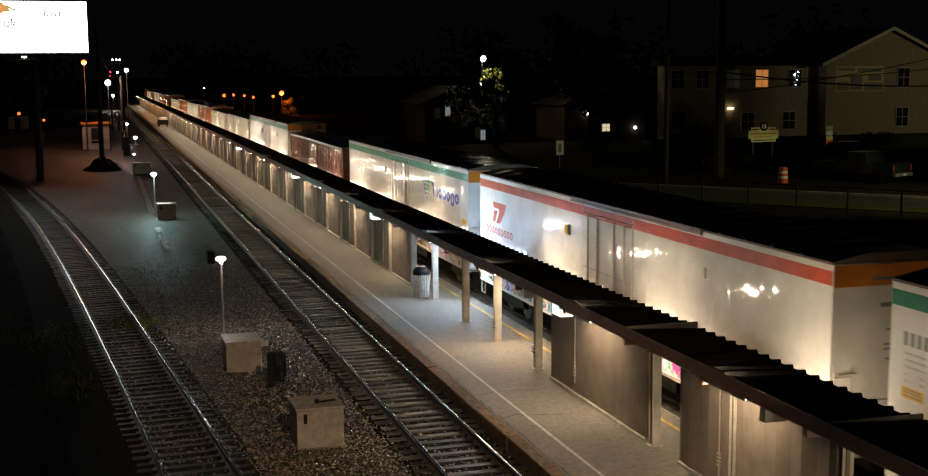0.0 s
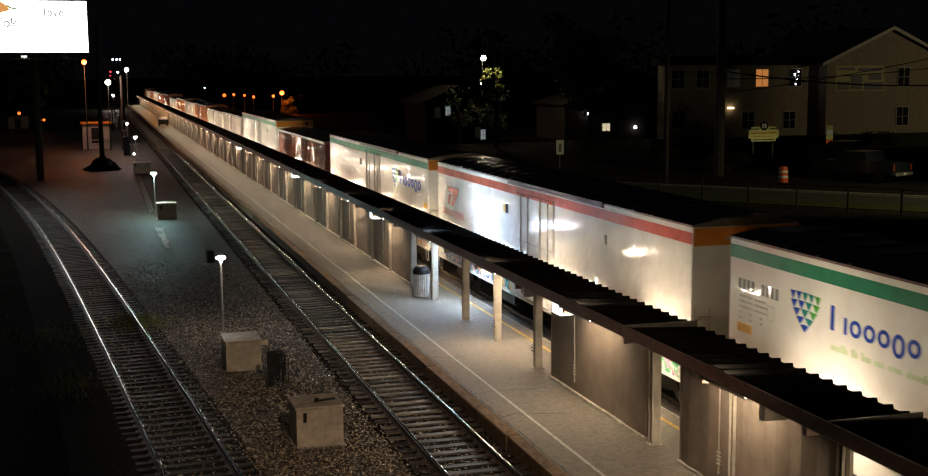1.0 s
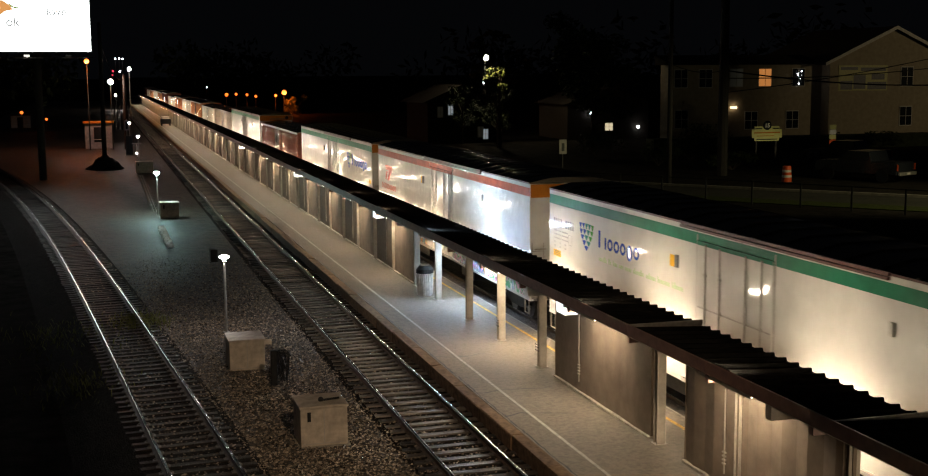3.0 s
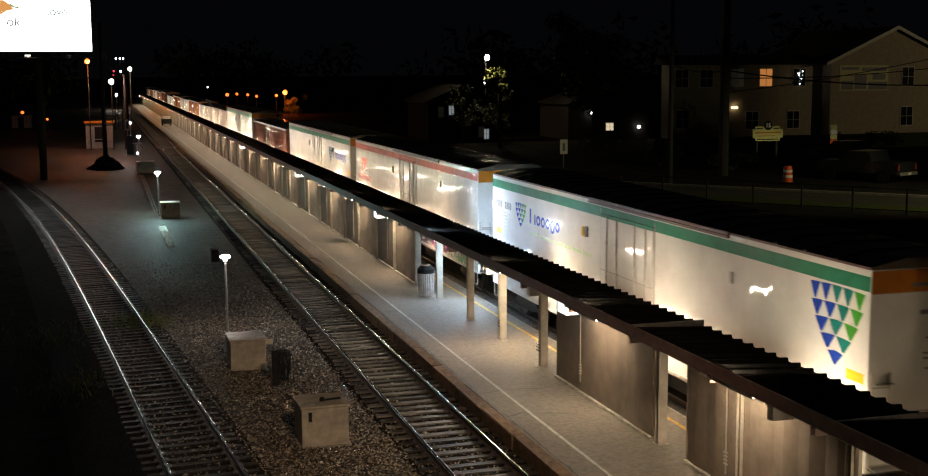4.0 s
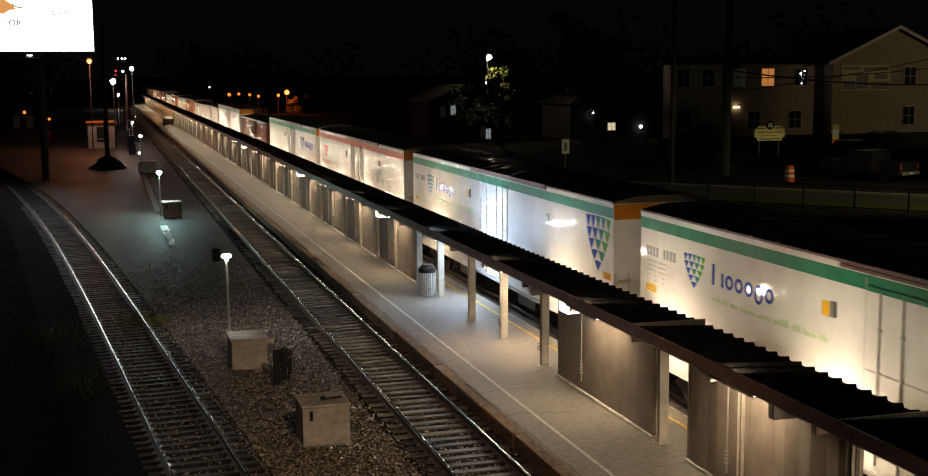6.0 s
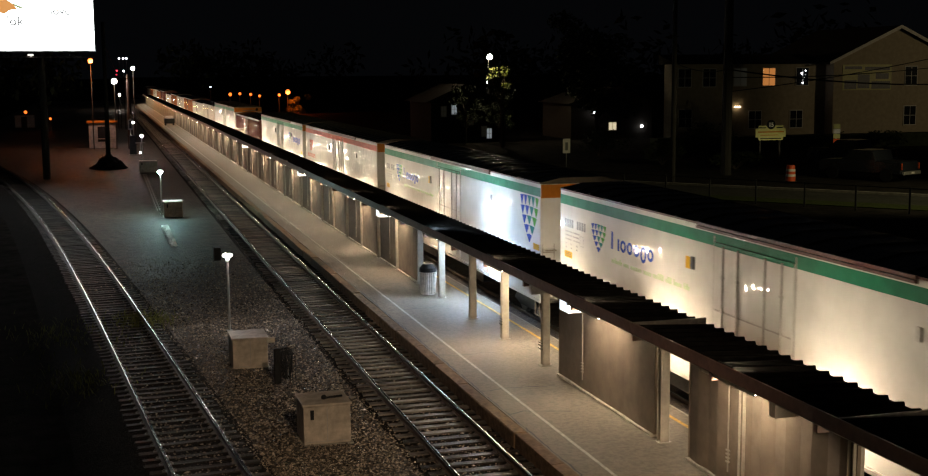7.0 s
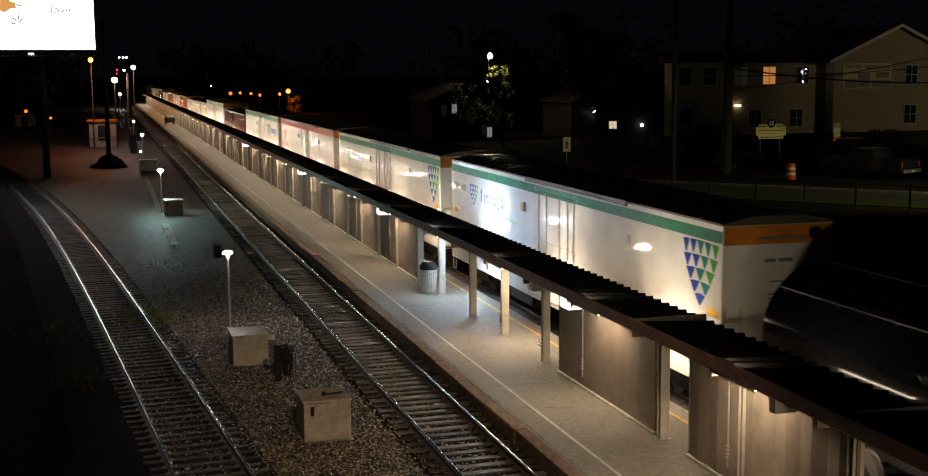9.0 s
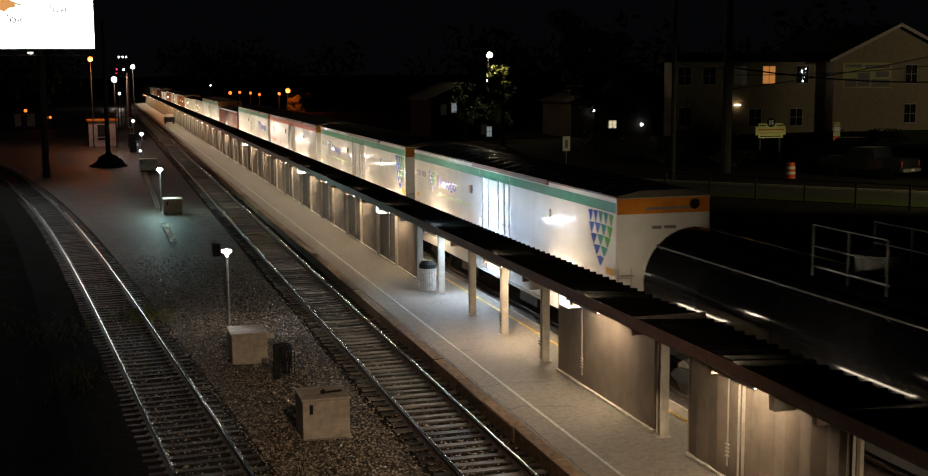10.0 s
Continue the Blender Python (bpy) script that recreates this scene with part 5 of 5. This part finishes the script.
def far_light(x, y, z, rad, mat, label, ground_z=-0.3, watts=0, col=(1, 1, 1)):
    p = thing("street_lamp", label, "street lamp", pose(x, y, ground_z), "distant lamps")
    h = z - ground_z
    part("pole", tube(bmesh.new(), (0, 0.4, 0), (0, 0.4, h + 0.1), 0.07, 0.05, n=8), M_WIRE, p)
    part("arm", tube(bmesh.new(), (0, 0.4, h + 0.1), (0, 0, h + 0.12), 0.04, n=6), M_WIRE, p)
    part("lamp_glass", ball(bmesh.new(), (0, 0, h), rad, sz=1.0, n=12), mat, p, "glowing lamp head")
    if watts:
        point_lamp("street_lamp_light", (x, y - 1.2, z - 0.9), watts, col)
    return p


SODIUM = (1.0, 0.36, 0.07)
M_SOD = glow("sodium_glow", (1.0, 0.17, 0.02), 2.0)
M_SOD_HOT = glow("sodium_glow_strong", (1.0, 0.20, 0.03), 2.6)
M_COLD = glow("far_white_glow", (0.95, 0.95, 1.0), 8)
M_HOT = glow("far_warm_glow", (1.0, 0.86, 0.72), 200)
M_REDL = glow("red_signal_glow", (1.0, 0.04, 0.08), 2.0)
far_light(-5.3, 150, 7.7, 0.3, M_HOT, "bright warm street lamp over the yard")
far_light(-3.1, 152, 9.15, 0.22, M_HOT, "bright white street lamp on a tall pole")
far_light(-7.85, 150, 10.05, 0.3, M_SOD_HOT, "orange sodium street lamp", watts=1300, col=(1.0, 0.22, 0.04))
for x, z, rr in ((12.9, 5.2, 0.28), (14.4, 5.28, 0.22), (16.1, 5.15, 0.22), (17.5, 4.9, 0.22), (20.65, 5.0, 0.24)):
    far_light(x, 200, z, rr, M_SOD, "distant orange sodium lamp")
far_light(21.9, 199, 5.5, 0.4, M_SOD_HOT, "orange sodium lamp shining on a tree", watts=900, col=(1.0, 0.16, 0.02))
far_light(-17.9, 200, 2.85, 0.25, M_SOD, "distant orange sodium street lamp")
far_light(-15.0, 200, 1.75, 0.3, M_SOD, "distant orange sodium street lamp")
far_light(-14.4, 201, 1.75, 0.2, M_SOD, "distant orange sodium street lamp")
for x in (-3.8, -3.2, -2.7):
    far_light(x, 205, 10.95, 0.14, M_COLD, "far cold white yard lamp")
far_light(-4.3, 200, 9.0, 0.16, M_REDL, "small red railway signal lamp")
far_light(-4.3, 203, 8.4, 0.13, M_REDL, "small red railway signal lamp")
far_light(-3.2, 202, 8.95, 0.16, M_COLD, "small far white lamp")
far_light(10.7, 210, 6.3, 0.11, M_COLD, "small far white lamp")
far_light(-2.2, 320, 3.4, 0.3, M_HOT, "white lamp at the canopy's end")

# ---------------------------------------------------------------- cart far along the platform
c = thing("baggage_cart", "dark baggage cart with a pale top on the platform", "cart", pose(3.75, 207, ZP))
part("body", bevelled(boxes((-0.8, 0.8, 0, 2.6, 0.35, 1.15)), 0.05), M_BLACK, c)
part("top", boxes((-0.6, 0.6, 0.3, 2.4, 1.155, 1.5)), M_FIX, c, "pale top")
for x in (-0.65, 0.65):
    for y in (0.5, 2.1):
        part("wheel", tube(bmesh.new(), (x - 0.08, y, 0.3), (x + 0.08, y, 0.3), 0.3, n=14), M_BLACK, c)

# ---------------------------------------------------------------- street and apartments beyond the train
SX, SY = 0.66, -0.75         # direction of the street


def street_strip(bm, cx, cy, w, z0, z1, l0=-14, l1=40):
    nx, ny = -SY, SX
    q = [(cx + SX * l + nx * o, cy + SY * l + ny * o) for l, o in ((l0, 0), (l1, 0), (l1, w), (l0, w))]
    return prism(bm, q, "z", z0, z1)


solid("road", street_strip(bmesh.new(), 22.2, 60.6, 4.6, 1.6, 2.0, -16, 40), M_ROAD, "dim worn asphalt street", "road", kind="structure")
solid("kerb", street_strip(bmesh.new(), 22.2 + 4.6 * 0.75, 60.6 + 4.6 * 0.66, 0.25, 1.6, 2.12, -16, 40), M_CONC, "pale concrete kerb along the street", "kerb", kind="structure")
solid("verge", street_strip(bmesh.new(), 22.2 - 2.0 * 0.75, 60.6 - 2.0 * 0.66, 1.98, 1.5, 2.02, -16, 40), M_GRASS, "dry grass verge between fence and street", "grass", kind="structure")

fe = thing("fence", "dark chain-link fence with round posts along the street", "fence")
_post = mesh_of("post", tube(bmesh.new(), (0, 0, 0), (0, 0, 1.75), 0.05, n=8), M_BLACK)
for k in range(-8, 9):
    piece("post", _post, fe, pose(24.9 + SX * 2.75 * k * 0.8 - 1.0, 55.0 + SY * 2.75 * k - 0.6, 1.45))
for z in (1.65, 3.15):
    bm = bmesh.new()
    tube(bm, (24.9 - 1 - SX * 22 * 0.8, 54.4 - SY * 22, z), (24.9 - 1 + SX * 22 * 0.8, 54.4 + SY * 22, z), 0.025, n=6)
    part("rail", bm, M_BLACK, fe)


def window(parent, x, y, z, w, h, glass, label=""):
    wn = part("window", boxes((x - w / 2 - 0.07, x + w / 2 + 0.07, y - 0.05, y - 0.002, z - h / 2 - 0.07, z + h / 2 + 0.07)), M_TRIM, parent, label)
    for a, b in ((-w / 2, -0.025), (0.025, w / 2)):
        part("pane", boxes((x + a, x + b, y - 0.07, y - 0.052, z - h / 2, z - 0.02)), glass, wn)
        part("pane", boxes((x + a, x + b, y - 0.07, y - 0.052, z + 0.02, z + h / 2)), glass, wn)
    part("mullion", boxes((x - 0.02, x + 0.02, y - 0.085, y - 0.051, z - h / 2, z + h / 2)), M_TRIM, wn)
    return wn


M_WIN_WARM = glow("warm_room_glow", (1.0, 0.36, 0.08), 0.42)
M_WIN_DIM = glow("dim_room_glow", (0.8, 0.75, 0.5), 0.006)
M_WIN_COLD = glow("cold_room_glow", (0.85, 0.95, 1.0), 0.22)
ap = thing("apartment_house", "two-storey tan apartment house with a gabled wing and few lit windows", "house", pose(0, 95, 2.0))
part("wall", boxes((39.6, 53.8, 0.6, 3.0, 0, 7.05)), M_SIDING, ap)
bm = bmesh.new()
prism(bm, [(53.85, 0), (66.6, 0), (66.6, 7.15), (60.2, 10.05), (53.85, 7.15)], "y", -0.6, 12)
part("gable_wall", bm, M_SIDING, ap)
bm = bmesh.new()
prism(bm, [(0.2, 7.06), (3.4, 7.06), (3.4, 7.9)], "x", 39.2, 53.7)
part("roof", bm, M_SHINGLE, ap, "dark shingle roof")
bm = bmesh.new()
prism(bm, [(53.2, 6.98), (60.2, 10.1), (67.2, 6.98), (67.2, 7.16), (60.2, 10.32), (53.2, 7.16)], "y", -1.0, 12.2)
part("roof", bm, M_SHINGLE, ap, "gable roof with pale barge board")
bm = bmesh.new()
prism(bm, [(53.2, 6.93), (60.2, 10.05), (67.2, 6.93), (67.2, 7.2), (60.2, 10.36), (53.2, 7.2)], "y", -1.04, -1.005)
part("barge_board", bm, M_TRIM, ap)
for k in range(22):
    z = 0.3 + 0.3 * k
    part("siding_board", boxes((39.6, 53.8, 0.575, 0.598, z, z + 0.27)), M_SIDING, ap)
for k in range(22):
    z = 0.3 + 0.3 * k
    part("siding_board", boxes((53.87, 66.6, -0.625, -0.602, z, z + 0.27)), M_SIDING, ap)
for x, z, g in ((42.6, 5.9, M_GLASS_DARK), (45.5, 5.95, M_WIN_DIM), (48.25, 5.95, M_WIN_WARM), (51.5, 5.95, M_GLASS_DARK), (40.3, 5.9, M_GLASS_DARK), (40.4, 2.5, M_GLASS_DARK), (51.0, 2.3, M_GLASS_DARK), (47.0, 2.3, M_GLASS_DARK)):
    window(ap, x, 0.57, z, 1.15, 1.45, g)
for x, z in ((61.9, 5.95), (61.9, 2.5)):
    window(ap, x - 0.3, -0.63, z, 1.15, 1.6, M_GLASS_DARK)
ba = part("banner", boxes((54.7, 59.6, -0.66, -0.63, 4.75, 6.95)), M_SIGN, ap, "large pale banner with dark pictures")
bm = bmesh.new()
for x0, x1, z0, z1 in ((54.9, 56.6, 6.55, 6.8), (56.9, 59.4, 6.45, 6.75), (54.9, 56.1, 4.85, 5.6), (56.2, 57.4, 4.9, 6.1), (57.6, 59.5, 4.85, 5.5), (58.0, 59.3, 5.7, 6.2)):
    box(bm, x0, x1, -0.668, -0.661, z0, z1)
part("banner_print", bm, M_MARK, ba)
wl = part("wall_lamp", boxes((45.0, 45.5, 0.3, 0.56, 3.35, 3.5)), glow("porch_glow", (1, 0.75, 0.45), 3.0), ap, "lit porch lamp")
for k in range(9):
    part("fairy_light", ball(bmesh.new(), (51.2 + 0.6 * random.random(), 0.44, 5.3 + 1.2 * random.random()), 0.055, n=6), M_WIN_COLD if k % 2 else M_COLD, ap, "small white light")
solid("hedge", boxes((36, 70, 91.5, 93.0, 1.9, 3.1)), M_LEAF_DARK, "dark clipped hedge along the apartment house", "hedge", kind="stuff")

sg = thing("apartment_sign", "pale yellow rounded sign with dark lettering on a post", "sign", pose(39.5, 80, 2.0))
bm = boxes((-1.22, 1.22, -0.06, 0.0, 1.5, 2.55))
bmesh.ops.bevel(bm, geom=[e for e in bm.edges if abs(e.verts[0].co.y - e.verts[1].co.y) > 0.01], offset=0.22, segments=4, affect="EDGES")
part("board", bm, M_SIGN, sg)
part("badge", tube(bmesh.new(), (0, -0.10, 2.62), (0, -0.062, 2.62), 0.34, n=20), M_BLACK, sg, "dark round badge")
lettering(sg, "15", 0.42, pose(-0.22, -0.11, 2.48, rx=90), M_REFLECT, "white number on the badge")
bm = bmesh.new()
for z, a, b in ((2.36, -0.95, -0.4), (2.36, 0.45, 0.95), (1.58, -0.85, 0.85)):
    box(bm, a, b, -0.068, -0.061, z, z + 0.07)
part("sign_print", bm, M_BLACK, sg, "dark lettering bars")
part("sign_print", boxes((-1.05, 1.05, -0.068, -0.061, 2.05, 2.14), (-0.85, 0.6, -0.068, -0.061, 1.84, 1.89)), M_ORANGE, sg, "orange lettering bars")
for x in (-0.8, 0.8):
    part("post", boxes((x - 0.05, x + 0.05, 0.005, 0.12, 0, 2.0)), M_POLE, sg)

for x0, z0, n, lab in ((45.0, 3.05, 4, "narrow stacked sign board with pale and orange plates"),):
    s = thing("plate_sign", lab, "sign", pose(x0, 80, 2.0))
    part("post", boxes((-0.05, 0.05, 0.03, 0.12, 0, 2.5)), M_GALV, s)
    for k, mm in enumerate((M_BARREL, M_SIGN, M_REFLECT, M_SIGN)):
        part("plate", boxes((-0.28, 0.28, 0.0, 0.028, 1.15 + 0.36 * k, 1.48 + 0.36 * k)), mm, s)
s = thing("street_sign", "small white rectangular sign on a thin post", "sign", pose(23.75, 80, 1.98))
part("post", tube(bmesh.new(), (0, 0.05, 0), (0, 0.05, 1.95), 0.03, n=6), M_GALV, s)
part("plate", boxes((-0.27, 0.27, 0, 0.02, 0.95, 1.95)), M_REFLECT, s)
part("print", boxes((-0.1, 0.1, -0.006, -0.001, 1.15, 1.7)), M_MARK, s)

br = thing("traffic_barrel", "orange and white striped traffic barrel beside the street", "traffic barrel", pose(31.6, 64, 2.0))
for z0, z1, r0, r1, mm, nm in ((0, 0.1, 0.36, 0.36, M_BLACK, "base"), (0.1, 0.36, 0.29, 0.28, M_BARREL, "drum"), (0.361, 0.5, 0.28, 0.275, M_REFLECT, "band"), (0.501, 0.66, 0.27, 0.265, M_BARREL, "drum"), (0.661, 0.8, 0.265, 0.26, M_REFLECT, "band"), (0.801, 1.02, 0.255, 0.23, M_BARREL, "drum")):
    part(nm, tube(bmesh.new(), (0, 0, z0), (0, 0, z1), r0, r1, n=18), mm, br)

tk = thing("pickup_truck", "dark pickup truck parked beside the street", "pickup truck", pose(37.1, 64.5, 2.0, rz=23))
bm = bmesh.new()
prism(bm, [(-2.8, 0.45), (2.75, 0.45), (2.8, 0.95), (2.6, 1.15), (1.2, 1.2), (0.55, 1.78), (-0.95, 1.8), (-1.15, 1.2), (-2.8, 1.2)], "x", -0.95, 0.95)
bevelled(bm, 0.05)
part("body", bm, M_TRUCK, tk)
for s in (-0.955, 0.955):
    bm = bmesh.new()
    prism(bm, [(1.0, 1.24), (0.5, 1.7), (-0.85, 1.72), (-0.95, 1.24)], "x", min(s, s * 1.01), max(s, s * 1.01))
    part("side_window", bm, M_GLASS_DARK, tk)
    for y in (-1.85, 1.8):
        w = part("wheel", tube(bmesh.new(), (s - 0.12 * (1 if s > 0 else -1), y, 0.39), (s + 0.03 * (1 if s > 0 else -1), y, 0.39), 0.39, n=18), M_BLACK, tk)
    part("tail_light", boxes((s - 0.07 if s > 0 else s + 0.005, s - 0.005 if s > 0 else s + 0.07, -2.86, -2.8, 0.75, 1.12)), M_BARREL, tk)
part("bumper", bevelled(boxes((-0.9, 0.9, -3.0, -2.83, 0.45, 0.65)), 0.03), M_GALV, tk, "chrome bumper")
part("plate", boxes((-0.16, 0.16, -3.02, -3.003, 0.5, 0.62)), M_REFLECT, tk, "pale number plate")
part("bed", boxes((-0.8, 0.8, -2.7, -1.3, 1.201, 1.215)), M_BLACK, tk, "dark load bed cover")

tk2 = copy_thing(tk, pose(42.2, 74.0, 2.0, rz=30))
tagged(tk2, "dark pickup truck parked behind another one", "pickup truck", "parked trucks")
tagged(tk, "dark pickup truck parked beside the street", "pickup truck", "parked trucks")

utility_pole(30.6, 70, 2.0, 16, 0.34, "thick dark timber utility pole in front of the apartments", 2)
utility_pole(25.2, 66.4, 2.0, 15, 0.16, "dark timber utility pole by the fence", 1)


def cable(a, b, sag, rad=0.03):
    cu = bpy.data.curves.new("overhead_cable", "CURVE")
    cu.dimensions, cu.bevel_depth, cu.bevel_resolution = "3D", rad, 1
    sp = cu.splines.new("POLY")
    sp.points.add(24)
    for k, p in enumerate(sp.points):
        f = k / 24
        q = Vector(a).lerp(Vector(b), f)
        p.co = (q.x, q.y, q.z - 4 * sag * f * (1 - f), 1)
    cu.materials.append(M_WIRE)
    return tagged(new("overhead_cable", cu), "black overhead cable between utility poles", "cable", "overhead cables")


cable((25.2, 66.4, 9.0), (30.6, 70, 8.6), 0.3)
cable((30.6, 70, 8.6), (62, 78, 8.0), 0.8, 0.05)
cable((30.6, 70, 8.1), (62, 78, 10.0), 0.6)
cable((30.6, 70, 7.2), (62, 78, 11.6), 0.5)
cable((-3.75, 150, 8.0), (-6.45, 119.6, 11.5), 1.2)

# ---------------------------------------------------------------- dim house, street lamp and trees
hs = thing("house", "dim two-storey house behind trees with a few lit windows", "house", pose(22.0, 111, 2.0))
part("wall", boxes((0.3, 6.8, 0, 8, 0, 3.75)), M_SHINGLE, hs)
bm = bmesh.new()
prism(bm, [(-0.3, 3.755), (7.4, 3.755), (3.5, 5.4)], "y", -0.4, 8.4)
part("roof", bm, M_SHINGLE, hs)
for x, z, g in ((1.5, 2.9, M_WIN_DIM), (2.5, 3.1, M_WIN_COLD), (4.1, 2.1, M_WIN_DIM), (5.4, 1.0, M_WIN_DIM), (5.9, 0.8, M_WIN_COLD)):
    window(hs, x, -0.002, z, 0.45, 0.9, g)
hs2 = thing("house", "unlit house with one lit window and a porch lamp", "house", pose(37.5, 112, 2.0))
part("wall", boxes((-1, 7.5, 0, 8, 0, 3.4)), M_SHINGLE, hs2)
bm = bmesh.new()
prism(bm, [(-1.5, 3.405), (8, 3.405), (3.2, 5.0)], "y", -0.4, 8.4)
part("roof", bm, M_SHINGLE, hs2)
window(hs2, 3.3, -0.002, 1.2, 0.75, 0.7, glow("window_lit", (1.0, 0.85, 0.55), 0.7))
for x, z in ((1.2, 2.6), (6.3, 1.15)):
    part("porch_lamp", ball(bmesh.new(), (x, -0.25, z), 0.16, n=10), glow("porch_white", (0.9, 0.95, 1.0), 6), hs2, "lit white porch lamp")
far_light(28.3, 112, 9.9, 0.26, glow("street_lamp_glow", (1.0, 0.88, 0.6), 170), "warm white street lamp beside a tree", 2.0, 350, (1.0, 0.85, 0.5))
far_light(28.3, 113, 5.4, 0.14, M_COLD, "small white lamp below a tree", 2.0)
far_light(28.3, 112.5, 7.55, 0.15, M_COLD, "small pale lamp below the street lamp", 2.0)


def leaf_cloud(V, F, c, rx, rz, n, size, r):
    for k in range(n):
        d = Vector((r.gauss(0, 1), r.gauss(0, 1), r.gauss(0, 1))).normalized() * (r.random() ** 0.4)
        p = Vector(c) + Vector((d.x * rx, d.y * rx, d.z * rz))
        u = Vector((r.gauss(0, 1), r.gauss(0, 1), r.gauss(0, 1))).normalized()
        w = u.orthogonal().normalized()
        s = size * r.uniform(0.6, 1.3)
        i = len(V)
        V.extend([tuple(p - u * s), tuple(p + w * s * 0.5), tuple(p + u * s), tuple(p - w * s * 0.5)])
        F.append((i, i + 1, i + 2, i + 3))


def tree(x, y, z, h, spread, seed, mat, label, leaves=1500, size=0.16):
    r = random.Random(seed)
    t = thing("tree", label, "tree", pose(x, y, z), "trees by the street")
    bm = bmesh.new()
    tube(bm, (0, 0, 0), (0.1, 0, h * 0.55), 0.03 * h * 0.7, 0.016 * h * 0.7, n=9)
    V, F = [], []
    for k in range(13):
        a, e = r.uniform(0, math.tau), r.uniform(0.35, 1.0)
        tip = (math.cos(a) * spread * r.uniform(0.4, 1), math.sin(a) * spread * r.uniform(0.4, 1), h * e)
        tube(bm, (0.05, 0, h * e * 0.55), tip, 0.05, 0.012, n=5)
        leaf_cloud(V, F, tip, spread * 0.36, spread * 0.3, leaves // 13, size, r)
    part("trunk", bm, M_BARK, t)
    me = bpy.data.meshes.new("crown")
    me.from_pydata(V, [], F)
    me.materials.append(mat)
    ob = new("crown", me)
    ob.parent = t
    return t


tree(29.4, 112.6, 2, 7.0, 1.2, 2, M_LEAF, "tree with yellow-green leaves lit by a street lamp", 1600)
tree(25.0, 109, 2, 5.5, 1.5, 3, M_LEAF_DARK, "bare dark tree before a dim house", 500)
tree(28.2, 108.5, 2, 4.5, 1.4, 4, M_LEAF_DARK, "dark tree before a dim house", 900)
tree(23.9, 200.5, 0.5, 4.2, 1.6, 5, M_LEAF, "small tree lit orange by a sodium lamp", 3200, 0.13)

tree(35.5, 103, 2, 11, 3.6, 7, M_LEAF_DARK, "tall dark tree beside the apartment house", 3200, 0.22)
tree(32.5, 96, 2, 9.5, 3.2, 8, M_LEAF_DARK, "dark leafy tree between the houses", 2600, 0.22)
tree(26.6, 103, 2, 9.0, 1.8, 9, M_LEAF_DARK, "thin dark tree with sparse leaves", 420)


def shrub(x, y, z, w, h, seed):
    rr = random.Random(seed)
    t = thing("shrub", "dark rounded shrub beside the street", "shrub", pose(x, y, z), "shrubs before the apartments")
    bm = bmesh.new()
    Vs, Fs = [], []
    for k in range(7):
        a = rr.uniform(0, math.tau)
        tip = (math.cos(a) * w * rr.uniform(0.2, 0.7), math.sin(a) * w * rr.uniform(0.2, 0.7), h * rr.uniform(0.35, 0.8))
        tube(bm, (0, 0, 0), tip, 0.03, 0.01, n=5)
        leaf_cloud(Vs, Fs, tip, w * 0.45, h * 0.33, 150, 0.11, rr)
    part("stem", bm, M_BARK, t)
    me_s = bpy.data.meshes.new("leaves")
    me_s.from_pydata(Vs, [], Fs)
    me_s.materials.append(M_LEAF_DARK)
    ob_s = new("leaves", me_s)
    ob_s.parent = t


for k, (x, y, w, h) in enumerate(((33.5, 74, 1.8, 1.1), (36.0, 77, 1.8, 1.0), (42.5, 79, 1.6, 1.0), (44, 86, 2.4, 1.3), (48, 88, 2.4, 1.3), (52, 89, 2.2, 1.3),
                                  (34.5, 82, 2.2, 2.0), (30.5, 79, 1.8, 1.6), (47.5, 82, 1.8, 1.3), (56, 90, 2.2, 1.4), (29.5, 88, 2.2, 2.4), (39, 88, 2.4, 2.4))):
    shrub(x, y, 2.0, w, h, 40 + k)

r = random.Random(12)
V, F = [], []
for k in range(150):
    x = r.uniform(-140, 220)
    y = r.uniform(300, 420) if x < 60 else r.uniform(150, 300)
    if -12 < x < 14:
        continue
    leaf_cloud(V, F, (x, y, r.uniform(5, 13)), r.uniform(5, 9), r.uniform(5, 9), 70, 1.1, r)
me = bpy.data.meshes.new("woods")
me.from_pydata(V, [], F)
me.materials.append(M_LEAF_DARK)
tagged(new("woods", me), "dark woods along the railway in the distance", "woods", kind="stuff")

motions()
